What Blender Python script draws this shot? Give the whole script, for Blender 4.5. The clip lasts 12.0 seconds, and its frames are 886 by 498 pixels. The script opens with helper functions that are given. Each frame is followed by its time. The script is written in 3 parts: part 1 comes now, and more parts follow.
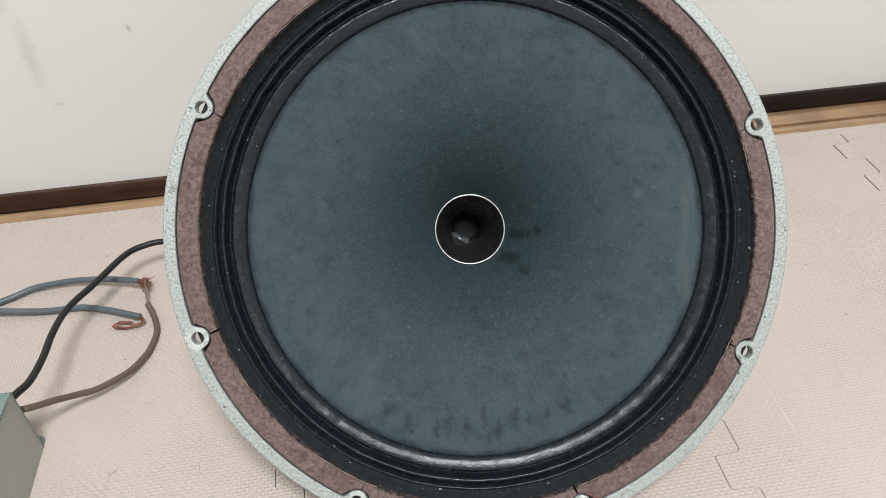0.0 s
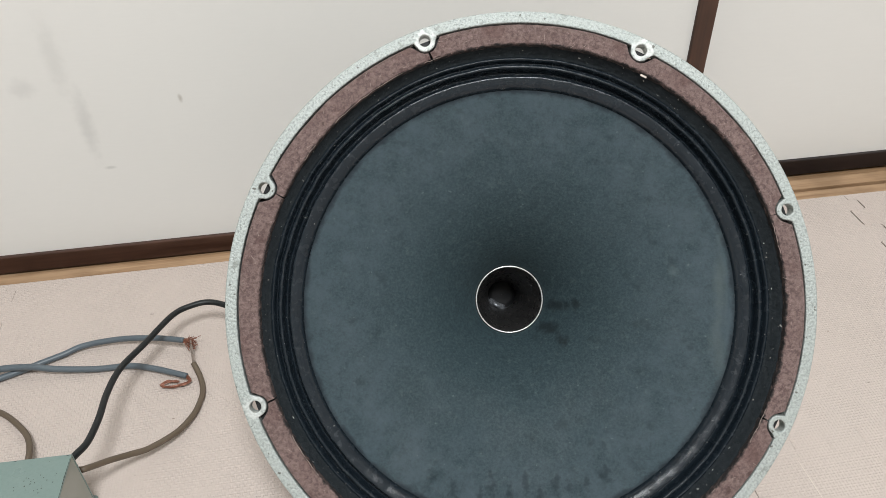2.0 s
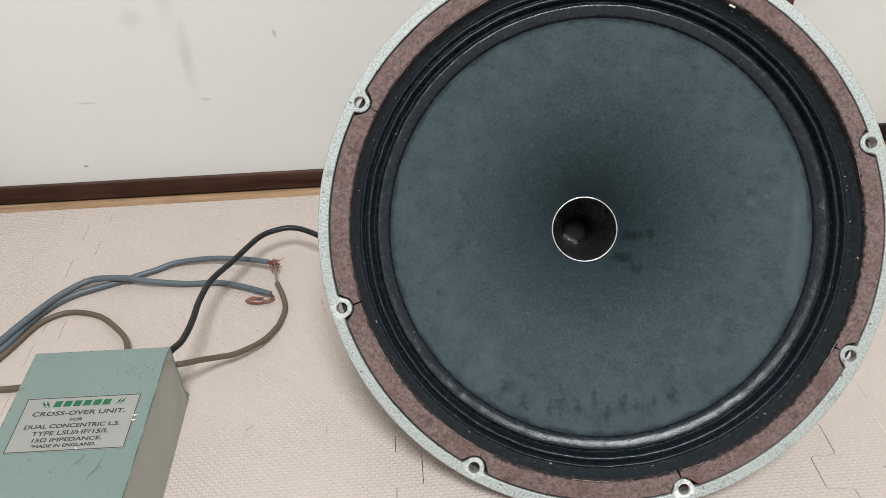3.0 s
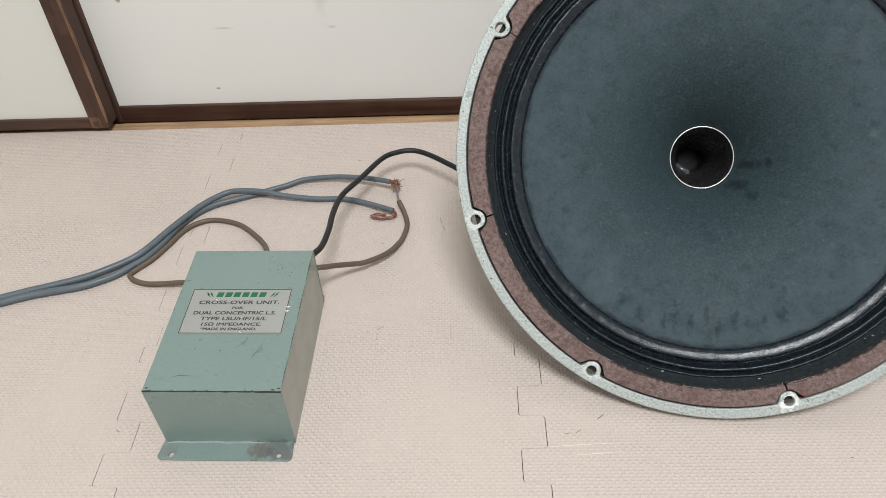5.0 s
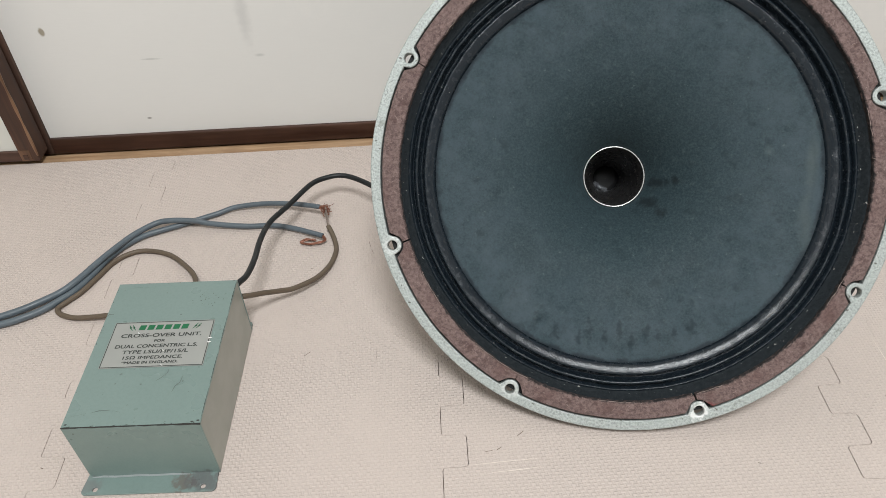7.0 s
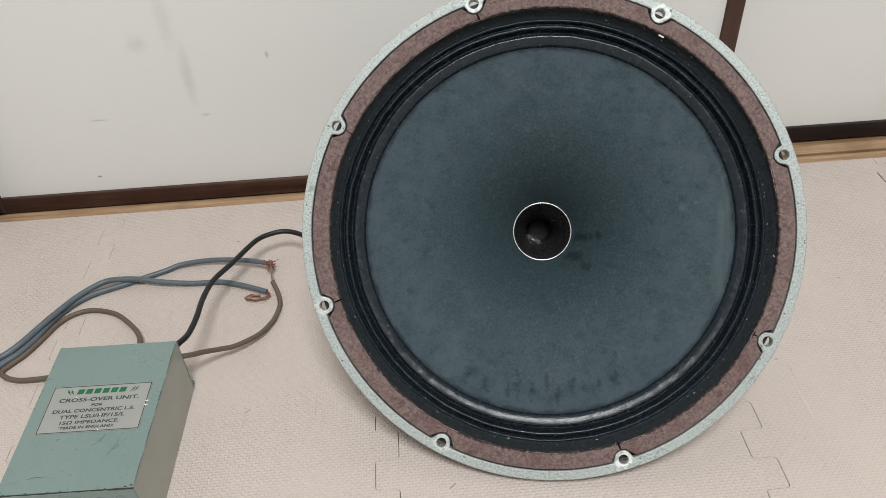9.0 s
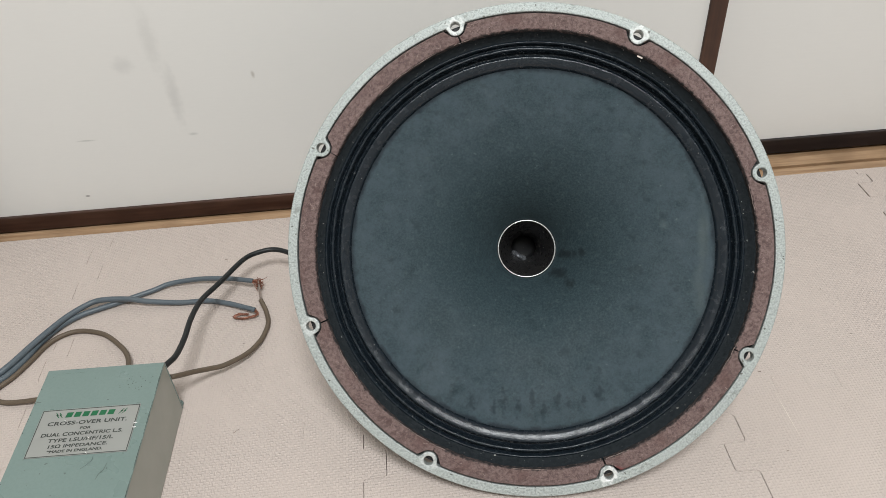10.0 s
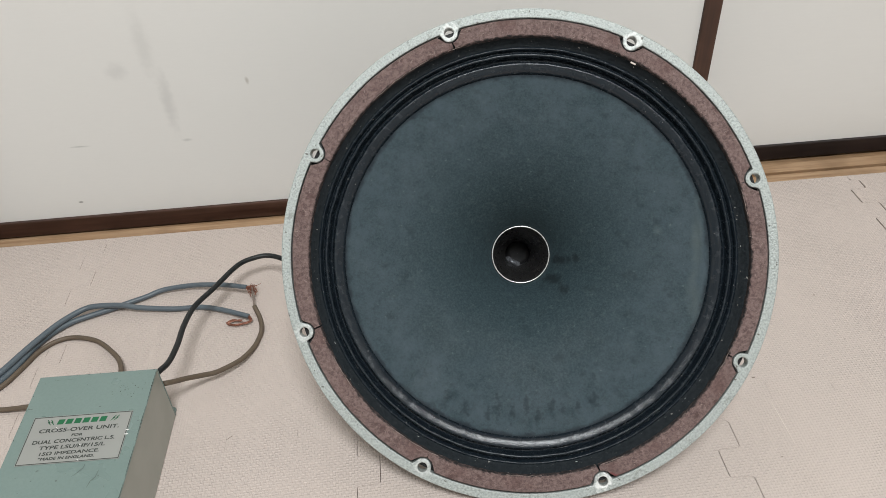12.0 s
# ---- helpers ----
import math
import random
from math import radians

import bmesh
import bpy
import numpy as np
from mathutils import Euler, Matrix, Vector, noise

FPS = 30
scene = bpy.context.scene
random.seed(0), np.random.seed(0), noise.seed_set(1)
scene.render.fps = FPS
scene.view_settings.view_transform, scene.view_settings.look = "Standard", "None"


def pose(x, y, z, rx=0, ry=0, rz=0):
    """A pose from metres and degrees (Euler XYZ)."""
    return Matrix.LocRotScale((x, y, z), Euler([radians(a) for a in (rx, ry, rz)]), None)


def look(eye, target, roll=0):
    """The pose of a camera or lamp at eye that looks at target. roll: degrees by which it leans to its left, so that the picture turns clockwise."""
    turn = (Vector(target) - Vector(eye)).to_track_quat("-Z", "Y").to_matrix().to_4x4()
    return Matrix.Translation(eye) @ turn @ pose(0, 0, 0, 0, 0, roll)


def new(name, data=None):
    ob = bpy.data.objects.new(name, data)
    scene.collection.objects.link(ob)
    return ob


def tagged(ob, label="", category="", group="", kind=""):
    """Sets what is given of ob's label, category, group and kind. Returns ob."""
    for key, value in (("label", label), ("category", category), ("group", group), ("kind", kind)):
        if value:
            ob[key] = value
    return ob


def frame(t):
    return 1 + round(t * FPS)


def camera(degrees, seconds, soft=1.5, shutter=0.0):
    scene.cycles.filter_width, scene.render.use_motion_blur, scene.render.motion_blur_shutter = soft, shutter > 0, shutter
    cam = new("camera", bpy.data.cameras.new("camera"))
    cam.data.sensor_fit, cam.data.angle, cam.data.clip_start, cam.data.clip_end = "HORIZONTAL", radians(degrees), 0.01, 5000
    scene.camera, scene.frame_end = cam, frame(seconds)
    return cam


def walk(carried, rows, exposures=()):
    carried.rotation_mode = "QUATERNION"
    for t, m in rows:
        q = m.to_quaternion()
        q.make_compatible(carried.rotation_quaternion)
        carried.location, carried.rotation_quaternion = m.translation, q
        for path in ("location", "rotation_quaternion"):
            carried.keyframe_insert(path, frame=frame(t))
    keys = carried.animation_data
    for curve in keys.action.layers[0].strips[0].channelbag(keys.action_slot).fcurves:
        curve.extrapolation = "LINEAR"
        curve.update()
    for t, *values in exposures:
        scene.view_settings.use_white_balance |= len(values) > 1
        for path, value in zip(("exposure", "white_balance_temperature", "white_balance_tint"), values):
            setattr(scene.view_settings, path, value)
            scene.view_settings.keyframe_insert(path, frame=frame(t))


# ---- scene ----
cam = camera(60.2, 12.0, 0.55)
PATH = [
    (0, (-0.053, -0.258, 0.455), (0.181, 1.232, -0.858), -1.3),
    (0.5, (-0.054, -0.264, 0.442), (0.18, 1.241, -0.854), -1.8),
    (1, (-0.072, -0.265, 0.455), (0.163, 1.25, -0.83), -1.7),
    (1.5, (-0.082, -0.258, 0.477), (0.147, 1.284, -0.776), -1.3),
    (2, (-0.081, -0.256, 0.493), (0.155, 1.291, -0.753), -0.8),
    (2.5, (-0.081, -0.266, 0.476), (0.122, 1.269, -0.79), -0.6),
    (3, (-0.106, -0.302, 0.469), (-0.013, 1.244, -0.796), -1.3),
    (3.5, (-0.156, -0.328, 0.475), (-0.189, 1.214, -0.798), -1.9),
    (3.7, (-0.163, -0.332, 0.48), (-0.249, 1.193, -0.811), -2.5),
    (5.3, (-0.152, -0.355, 0.482), (-0.219, 1.101, -0.887), -3.3),
    (5.5, (-0.142, -0.359, 0.48), (-0.212, 1.106, -0.88), -3.7),
    (6, (-0.137, -0.35, 0.485), (-0.191, 1.1, -0.891), -4.0),
    (6.5, (-0.14, -0.347, 0.485), (-0.164, 1.11, -0.886), -3.6),
    (7, (-0.117, -0.351, 0.497), (-0.109, 1.126, -0.852), -2.9),
    (7.2, (-0.100, -0.359, 0.511), (-0.063, 1.132, -0.824), -2.3),
    (8.8, (-0.076, -0.356, 0.526), (-0.022, 1.166, -0.770), -2.9),
    (9, (-0.075, -0.354, 0.526), (-0.015, 1.172, -0.766), -2.9),
    (9.5, (-0.07, -0.351, 0.534), (0.0, 1.173, -0.759), -3.0),
    (10, (-0.068, -0.353, 0.538), (0.012, 1.182, -0.742), -3.1),
    (10.5, (-0.068, -0.353, 0.538), (0.021, 1.186, -0.737), -3.0),
    (11, (-0.065, -0.355, 0.536), (0.027, 1.193, -0.726), -2.9),
    (11.5, (-0.066, -0.355, 0.538), (0.03, 1.19, -0.728), -2.7),
    (12, (-0.067, -0.353, 0.537), (0.027, 1.192, -0.73), -2.8),
]
walk(cam, [(t, look(eye, target, roll)) for t, eye, target, roll in PATH],
     [(0.0, 0.06), (1.0, 0.04), (2.5, -0.02), (3.5, 0.05), (5.5, -0.03), (6.5, -0.08), (9.0, -0.17), (12.0, -0.18)])

# ---- world and light ----
world = bpy.data.worlds.new("world")
world.use_nodes = True
world.node_tree.nodes["Background"].inputs[0].default_value = (0.6, 0.65, 0.7, 1)
world.node_tree.nodes["Background"].inputs[1].default_value = 0.05
scene.world = world
lamp = bpy.data.lights.new("ceiling_light", "AREA")
lamp.shape, lamp.size, lamp.energy, lamp.color = "DISK", 0.75, 66.0, (0.95, 0.985, 1.0)
lamp_ob = new("ceiling_light", lamp)
lamp_ob.matrix_world = pose(0.00, -1.02, 2.32)

# ---- materials ----


class Graph:
    """Short hand for node materials."""

    def __init__(self, name, rough=0.5, metal=0.0):
        self.mat = bpy.data.materials.new(name)
        self.mat.use_nodes = True
        self.tree = self.mat.node_tree
        self.bsdf = self.tree.nodes["Principled BSDF"]
        self.bsdf.inputs["Roughness"].default_value = rough
        self.bsdf.inputs["Metallic"].default_value = metal
        self.coord = self.tree.nodes.new("ShaderNodeTexCoord").outputs["Object"]

    def put(self, socket, value):
        if isinstance(value, bpy.types.NodeSocket):
            self.tree.links.new(value, socket)
        elif isinstance(value, tuple) and len(value) == 3 and socket.type == "RGBA":
            socket.default_value = (*value, 1)
        else:
            socket.default_value = value

    def math(self, op, a, b=0.0, clamp=False):
        n = self.tree.nodes.new("ShaderNodeMath")
        n.operation, n.use_clamp = op, clamp
        self.put(n.inputs[0], a)
        self.put(n.inputs[1], b)
        return n.outputs[0]

    def vmath(self, op, a, b=(0.0, 0.0, 0.0)):
        n = self.tree.nodes.new("ShaderNodeVectorMath")
        n.operation = op
        self.put(n.inputs[0], a)
        self.put(n.inputs[1], b)
        return n.outputs["Value"] if op == "LENGTH" else n.outputs[0]

    def noise(self, scale, detail=3.0, rough=0.55, stretch=(1.0, 1.0, 1.0), distort=0.0):
        n = self.tree.nodes.new("ShaderNodeTexNoise")
        n.inputs["Scale"].default_value, n.inputs["Detail"].default_value = scale, detail
        n.inputs["Roughness"].default_value, n.inputs["Distortion"].default_value = rough, distort
        self.put(n.inputs["Vector"], self.vmath("MULTIPLY", self.coord, stretch))
        return n.outputs["Fac"]

    def cells(self, scale, stretch=(1.0, 1.0, 1.0)):
        n = self.tree.nodes.new("ShaderNodeTexVoronoi")
        n.inputs["Scale"].default_value = scale
        self.put(n.inputs["Vector"], self.vmath("MULTIPLY", self.coord, stretch))
        return n.outputs["Distance"]

    def step(self, value, lo, hi, a=0.0, b=1.0):
        n = self.tree.nodes.new("ShaderNodeMapRange")
        n.interpolation_type = "SMOOTHSTEP"
        self.put(n.inputs[0], value)
        for k, v in enumerate((lo, hi, a, b)):
            n.inputs[k + 1].default_value = v
        return n.outputs[0]

    def mix(self, fac, a, b):
        n = self.tree.nodes.new("ShaderNodeMix")
        n.data_type = "RGBA"
        self.put(n.inputs[0], fac)
        self.put(n.inputs[6], a)
        self.put(n.inputs[7], b)
        return n.outputs[2]

    def blot(self, colour, centre, radii, stain, strength=1.0, soft=0.5, ragged=0.35, scale=120.0):
        """Lays one ragged stain over a colour."""
        d = self.vmath("DIVIDE", self.vmath("SUBTRACT", self.coord, centre), radii)
        r = self.math("ADD", self.vmath("LENGTH", d), self.math("MULTIPLY", self.math("SUBTRACT", self.noise(scale, 2.0), 0.5), ragged * 2))
        return self.mix(self.step(r, 1.0 - soft, 1.0, strength, 0.0), colour, stain)

    def bump(self, height, strength, distance):
        n = self.tree.nodes.new("ShaderNodeBump")
        n.inputs["Strength"].default_value, n.inputs["Distance"].default_value = strength, distance
        self.put(n.inputs["Height"], height)
        if self.bsdf.inputs["Normal"].is_linked:
            self.put(n.inputs["Normal"], self.bsdf.inputs["Normal"].links[0].from_socket)
        self.put(self.bsdf.inputs["Normal"], n.outputs[0])

    def done(self, colour, rough=None):
        self.put(self.bsdf.inputs["Base Color"], colour)
        if rough is not None:
            self.put(self.bsdf.inputs["Roughness"], rough)
        return self.mat

    def random(self):
        return self.tree.nodes.new("ShaderNodeObjectInfo").outputs["Random"]


def foam_material():
    g = Graph("foam_mat", 0.62)
    cell = 0.0026
    sep = g.tree.nodes.new("ShaderNodeSeparateXYZ")
    g.put(sep.inputs[0], g.vmath("MULTIPLY", g.vmath("ADD", g.coord, (10.0, 10.0, 0.0)), (1 / cell, 1 / cell, 1.0)))
    x, y = sep.outputs[0], sep.outputs[1]
    parity = g.math("MODULO", g.math("ADD", g.math("FLOOR", x), g.math("FLOOR", y)), 2.0)

    def ridge(v):
        d = g.math("ABSOLUTE", g.math("SUBTRACT", g.math("FRACT", v), 0.5))
        return g.step(d, 0.10, 0.40, 1.0, 0.0)
    weave = g.math("ADD", g.math("MULTIPLY", ridge(y), parity), g.math("MULTIPLY", ridge(x), g.math("SUBTRACT", 1.0, parity)))
    worn = g.step(g.noise(9.0, 4.0), 0.34, 0.66, 0.40, 1.0)
    weave = g.math("MULTIPLY", weave, worn)
    tone = g.mix(g.noise(5.0, 4.0), (0.545, 0.462, 0.415), (0.605, 0.523, 0.478))
    tone = g.mix(g.math("MULTIPLY", g.random(), 0.35), tone, (0.56, 0.492, 0.452))
    tone = g.mix(g.math("MULTIPLY", g.math("SUBTRACT", 1.0, weave), 0.20), tone, (0.46, 0.375, 0.335))
    specks = g.step(g.noise(150.0, 1.0), 0.80, 0.84)
    tone = g.mix(g.math("MULTIPLY", specks, 0.5), tone, (0.2, 0.14, 0.1))
    g.bump(weave, 0.58, 0.0009)
    return g.done(tone, g.step(g.noise(20.0), 0.3, 0.7, 0.5, 0.7))


def paper_material(name, tone, marks=()):
    g = Graph(name, 0.75)
    c = g.mix(g.noise(2.2, 4.0), tone, tuple(v * 0.93 for v in tone))
    c = g.mix(g.math("MULTIPLY", g.noise(260.0, 2.0, stretch=(0.25, 1.0, 2.0)), 0.10), c, tuple(v * 0.7 for v in tone))
    for centre, radii, stain, strength, soft in marks:
        c = g.blot(c, centre, radii, stain, strength, soft)
    g.bump(g.noise(500.0, 2.0, stretch=(0.3, 1.0, 2.0)), 0.08, 0.0004)
    return g.done(c)


def wood_material(name, dark, light, along=(0.05, 1.0, 1.0), rough=0.42, scale=160.0, worn=0.0):
    g = Graph(name, rough)
    grain = g.noise(scale, 4.0, 0.6, stretch=along, distort=0.6)
    c = g.mix(g.step(grain, 0.3, 0.7), dark, light)
    c = g.mix(g.step(g.noise(12.0, 3.0), 0.4, 0.7, 0.0, 0.5), c, tuple(v * 0.6 for v in dark))
    if worn:
        c = g.mix(g.math("MULTIPLY", g.step(g.noise(45.0, 3.0, stretch=(1.0, 1.0, 0.25)), 0.60, 0.66), worn), c, (0.26, 0.13, 0.07))
    g.bump(grain, 0.15, 0.0006)
    return g.done(c, g.step(grain, 0.2, 0.8, rough - 0.08, rough + 0.12))


def plain_material(name, tone, rough=0.5, metal=0.0, vary=0.15, scale=60.0, relief=0.0):
    g = Graph(name, rough, metal)
    c = g.mix(g.noise(scale, 4.0), tuple(v * (1 - vary) for v in tone), tuple(min(1.0, v * (1 + vary)) for v in tone))
    if relief:
        g.bump(g.noise(scale * 6, 3.0), 0.3, relief)
    return g.done(c, g.step(g.noise(scale * 2.0), 0.3, 0.7, max(0.05, rough - 0.08), rough + 0.08))


def hammered_material():
    g = Graph("hammered_paint", 0.42, 0.2)
    n = g.noise(640.0, 3.0, 0.6)
    c = g.mix(g.step(n, 0.30, 0.66), (0.27, 0.295, 0.285), (0.47, 0.505, 0.485))
    c = g.mix(g.step(g.noise(24.0, 3.0), 0.42, 0.66, 0.0, 0.35), c, (0.40, 0.44, 0.425))
    c = g.mix(g.step(g.noise(75.0, 5.0, 0.7), 0.60, 0.66, 0.0, 0.75), c, (0.22, 0.235, 0.215))
    c = g.mix(g.step(g.noise(230.0, 3.0), 0.66, 0.70, 0.0, 0.85), c, (0.09, 0.085, 0.07))
    for a, strength in ((288.7, 0.9), (108.7, 0.6), (63.7, 0.6), (243.7, 0.35), (198.7, 0.35)):
        spot = (0.1835 * math.cos(math.radians(a)), 0.1835 * math.sin(math.radians(a)), 0.0)
        c = g.blot(c, spot, (0.0085, 0.0085, 0.006), (0.80, 0.81, 0.79), strength, 0.5, 1.1, 210.0)
    g.bump(n, 0.8, 0.0008)
    return g.done(c, g.step(n, 0.3, 0.7, 0.3, 0.55))


def gasket_material():
    g = Graph("gasket_fibre", 0.92)
    f = g.noise(420.0, 5.0, 0.75, distort=0.3)
    c = g.mix(g.step(f, 0.30, 0.70), (0.092, 0.058, 0.054), (0.240, 0.168, 0.156))
    c = g.mix(g.step(g.noise(900.0, 2.0, 0.6, distort=0.8), 0.62, 0.72, 0.0, 0.5), c, (0.42, 0.31, 0.28))
    c = g.mix(g.step(g.noise(38.0, 3.0), 0.50, 0.75, 0.0, 0.6), c, (0.11, 0.058, 0.052))
    c = g.mix(g.step(g.noise(95.0, 3.0), 0.62, 0.70, 0.0, 0.6), c, (0.075, 0.04, 0.038))
    middle = g.vmath("SUBTRACT", g.coord, (0.0008, 0.0, 0.0))
    radial = g.vmath("LENGTH", g.vmath("MULTIPLY", middle, (1.0, 1.0, 0.0)))
    glue = g.math("ADD", radial, g.math("MULTIPLY", g.math("SUBTRACT", g.noise(260.0, 5.0, 0.75), 0.5), 0.0062))
    c = g.mix(g.step(glue, 0.1696, 0.1712, 0.95, 0.0), c, (0.010, 0.010, 0.011))
    c = g.blot(c, (0.066, -0.171, 0.0), (0.009, 0.006, 0.02), (0.20, 0.02, 0.025), 0.7, 0.7)
    g.bump(f, 0.8, 0.0016)
    return g.done(c)


def surround_material():
    g = Graph("doped_cloth", 0.30)
    g.bsdf.inputs["Specular IOR Level"].default_value = 0.36
    n = g.noise(760.0, 2.0, 0.6)
    c = g.mix(g.noise(60.0, 4.0), (0.0070, 0.0108, 0.0150), (0.0150, 0.0215, 0.0285))
    c = g.mix(g.step(g.noise(420.0, 1.0), 0.76, 0.80, 0.0, 0.7), c, (0.32, 0.32, 0.31))
    c = g.mix(g.step(g.noise(170.0, 5.0, 0.7), 0.66, 0.8, 0.0, 0.2), c, (0.06, 0.07, 0.08))
    g.bump(n, 0.36, 0.0006)
    g.bump(g.noise(150.0, 3.0), 0.15, 0.0010)
    return g.done(c, g.step(g.noise(200.0, 3.0), 0.35, 0.7, 0.17, 0.31))


def fuzz_material():
    g = Graph("black_felt_edge", 0.9)
    g.bsdf.inputs["Specular IOR Level"].default_value = 0.12
    c = g.mix(g.noise(300.0, 4.0), (0.008, 0.011, 0.013), (0.030, 0.036, 0.041))
    c = g.mix(g.step(g.noise(380.0, 1.0), 0.74, 0.78, 0.0, 0.8), c, (0.36, 0.35, 0.33))
    g.bump(g.noise(520.0, 4.0, 0.7), 0.9, 0.0014)
    return g.done(c)


def cone_material():
    g = Graph("paper_cone", 0.7)
    g.bsdf.inputs["Specular IOR Level"].default_value = 0.22
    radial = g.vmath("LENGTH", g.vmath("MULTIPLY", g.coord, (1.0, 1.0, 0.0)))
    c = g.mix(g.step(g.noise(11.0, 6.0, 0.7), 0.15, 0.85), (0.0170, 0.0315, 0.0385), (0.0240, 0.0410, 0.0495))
    c = g.mix(g.step(g.noise(560.0, 4.0, 0.75), 0.35, 0.68, 0.0, 0.6), c, (0.048, 0.076, 0.083))
    c = g.mix(g.step(g.noise(640.0, 3.0, 0.7, stretch=(1.0, 1.0, 0.6)), 0.54, 0.68, 0.0, 0.6), c, (0.014, 0.024, 0.028))
    # Pale mottling, thickest towards the edge
    pale_mottle = g.math("MULTIPLY", g.step(g.noise(46.0, 7.0, 0.8), 0.22, 0.82), g.step(radial, 0.050, 0.130, 0.05, 1.0))
    c = g.mix(pale_mottle, c, (0.059, 0.082, 0.097))
    c = g.mix(g.step(g.noise(150.0, 4.0, 0.7), 0.54, 0.75, 0.0, 0.38), c, (0.070, 0.096, 0.100))
    c = g.mix(g.step(g.noise(80.0, 4.0), 0.58, 0.76, 0.0, 0.5), c, (0.016, 0.027, 0.031))
    c = g.mix(g.step(g.noise(300.0, 2.0), 0.72, 0.78, 0.0, 0.35), c, (0.13, 0.16, 0.16))
    for x, y, rx, ry in ((0.0335, -0.0045, 0.0092, 0.0054), (0.0452, -0.0030, 0.0044, 0.0076), (0.0262, -0.0210, 0.0098, 0.0058), (0.0350, -0.0285, 0.0056, 0.0054)):
        c = g.blot(c, (x, y, -0.075), (rx, ry, 0.05), (0.010, 0.014, 0.016), 0.75, 0.8, 0.7, 240.0)
    glue = g.math("ADD", radial, g.math("MULTIPLY", g.math("SUBTRACT", g.noise(75.0, 5.0, 0.7), 0.5), 0.0100))
    c = g.mix(g.step(glue, 0.1400, 0.1440, 0.0, 0.9), c, (0.012, 0.018, 0.024))
    c = g.blot(c, (0.1345, 0.012, -0.02), (0.0060, 0.040, 0.05), (0.085, 0.108, 0.108), 0.5, 0.95, 0.5, 90.0)
    c = g.blot(c, (0.1320, -0.030, -0.02), (0.0065, 0.030, 0.05), (0.085, 0.106, 0.106), 0.4, 0.95, 0.5, 90.0)
    for x, y, rx, ry in ((-0.062, -0.112, 0.006, 0.005), (-0.048, -0.122, 0.004, 0.008), (-0.030, -0.126, 0.003, 0.007), (-0.021, -0.118, 0.003, 0.010), (-0.010, -0.126, 0.004, 0.009), (0.001, -0.121, 0.003, 0.010), (0.010, -0.128, 0.004, 0.007), (0.021, -0.120, 0.003, 0.008), (0.030, -0.124, 0.003, 0.008), (0.042, -0.120, 0.004, 0.006), (0.054, -0.114, 0.006, 0.006)):
        c = g.blot(c, (x, y, -0.02), (rx, ry, 0.05), (0.012, 0.020, 0.025), 0.55, 0.95, 1.3, 210.0)
    c = g.blot(c, (0.106, 0.02, -0.04), (0.006, 0.006, 0.05), (0.12, 0.15, 0.15), 0.4, 0.9, 0.6)
    g.bump(g.noise(480.0, 3.0), 0.35, 0.0006)
    return g.done(c, g.step(g.noise(25.0, 3.0), 0.3, 0.7, 0.62, 0.8))


def green_material():
    g = Graph("sage_enamel", 0.33)
    c = g.mix(g.noise(14.0, 4.0), (0.168, 0.232, 0.214), (0.200, 0.266, 0.246))
    c = g.mix(g.step(g.noise(230.0, 2.0), 0.72, 0.75, 0.0, 0.6), c, (0.06, 0.07, 0.065))
    c = g.mix(g.step(g.noise(48.0, 5.0, 0.7), 0.68, 0.74, 0.0, 0.5), c, (0.13, 0.17, 0.15))
    c = g.blot(c, (0.072, -0.008, 0.001), (0.010, 0.009, 0.006), (0.13, 0.095, 0.082), 0.7, 0.5, 1.2, 230.0)
    c = g.blot(c, (0.087, -0.007, 0.001), (0.016, 0.012, 0.006), (0.115, 0.108, 0.112), 0.75, 0.5, 1.0, 200.0)
    c = g.blot(c, (0.004, -0.008, 0.001), (0.010, 0.010, 0.004), (0.16, 0.165, 0.165), 0.7, 0.5, 1.0, 200.0)
    c = g.mix(g.step(g.noise(420.0, 3.0, 0.7), 0.4, 0.7, 0.0, 0.3), c, (0.145, 0.20, 0.185))
    g.bump(g.noise(700.0, 2.0), 0.1, 0.0003)
    return g.done(c, g.step(g.noise(30.0, 3.0), 0.3, 0.7, 0.26, 0.42))


DOOR_MARKS = (
    ((-0.221, 0.40, 0.168), (0.003, 0.1, 0.006), (0.34, 0.30, 0.25), 0.55, 0.8),
    ((-0.300, 0.40, 0.102), (0.008, 0.1, 0.0025), (0.42, 0.42, 0.40), 0.45, 0.9),
    ((-0.418, 0.40, 0.104), (0.015, 0.1, 0.0016), (0.38, 0.38, 0.36), 0.55, 0.9),
    ((-0.309, 0.40, 0.150), (0.010, 0.1, 0.050), (0.45, 0.44, 0.43), 0.35, 0.95),
    ((-0.318, 0.40, 0.215), (0.012, 0.1, 0.050), (0.48, 0.47, 0.45), 0.25, 0.95),
    ((-0.352, 0.40, 0.189), (0.016, 0.1, 0.014), (0.48, 0.47, 0.46), 0.30, 0.95),
    ((-0.440, 0.40, 0.031), (0.0035, 0.1, 0.0018), (0.25, 0.24, 0.22), 0.8, 0.5),
    ((-0.521, 0.40, 0.141), (0.004, 0.1, 0.006), (0.25, 0.20, 0.12), 0.8, 0.5),
    ((-0.060, 0.40, 0.330), (0.030, 0.1, 0.002), (0.40, 0.39, 0.37), 0.6, 0.7),
)
FOAM = foam_material()
PAPER = paper_material("fusuma_paper", (0.80, 0.785, 0.755), DOOR_MARKS)
PAPER_SIDE = paper_material("fusuma_paper_plain", (0.73, 0.72, 0.665))
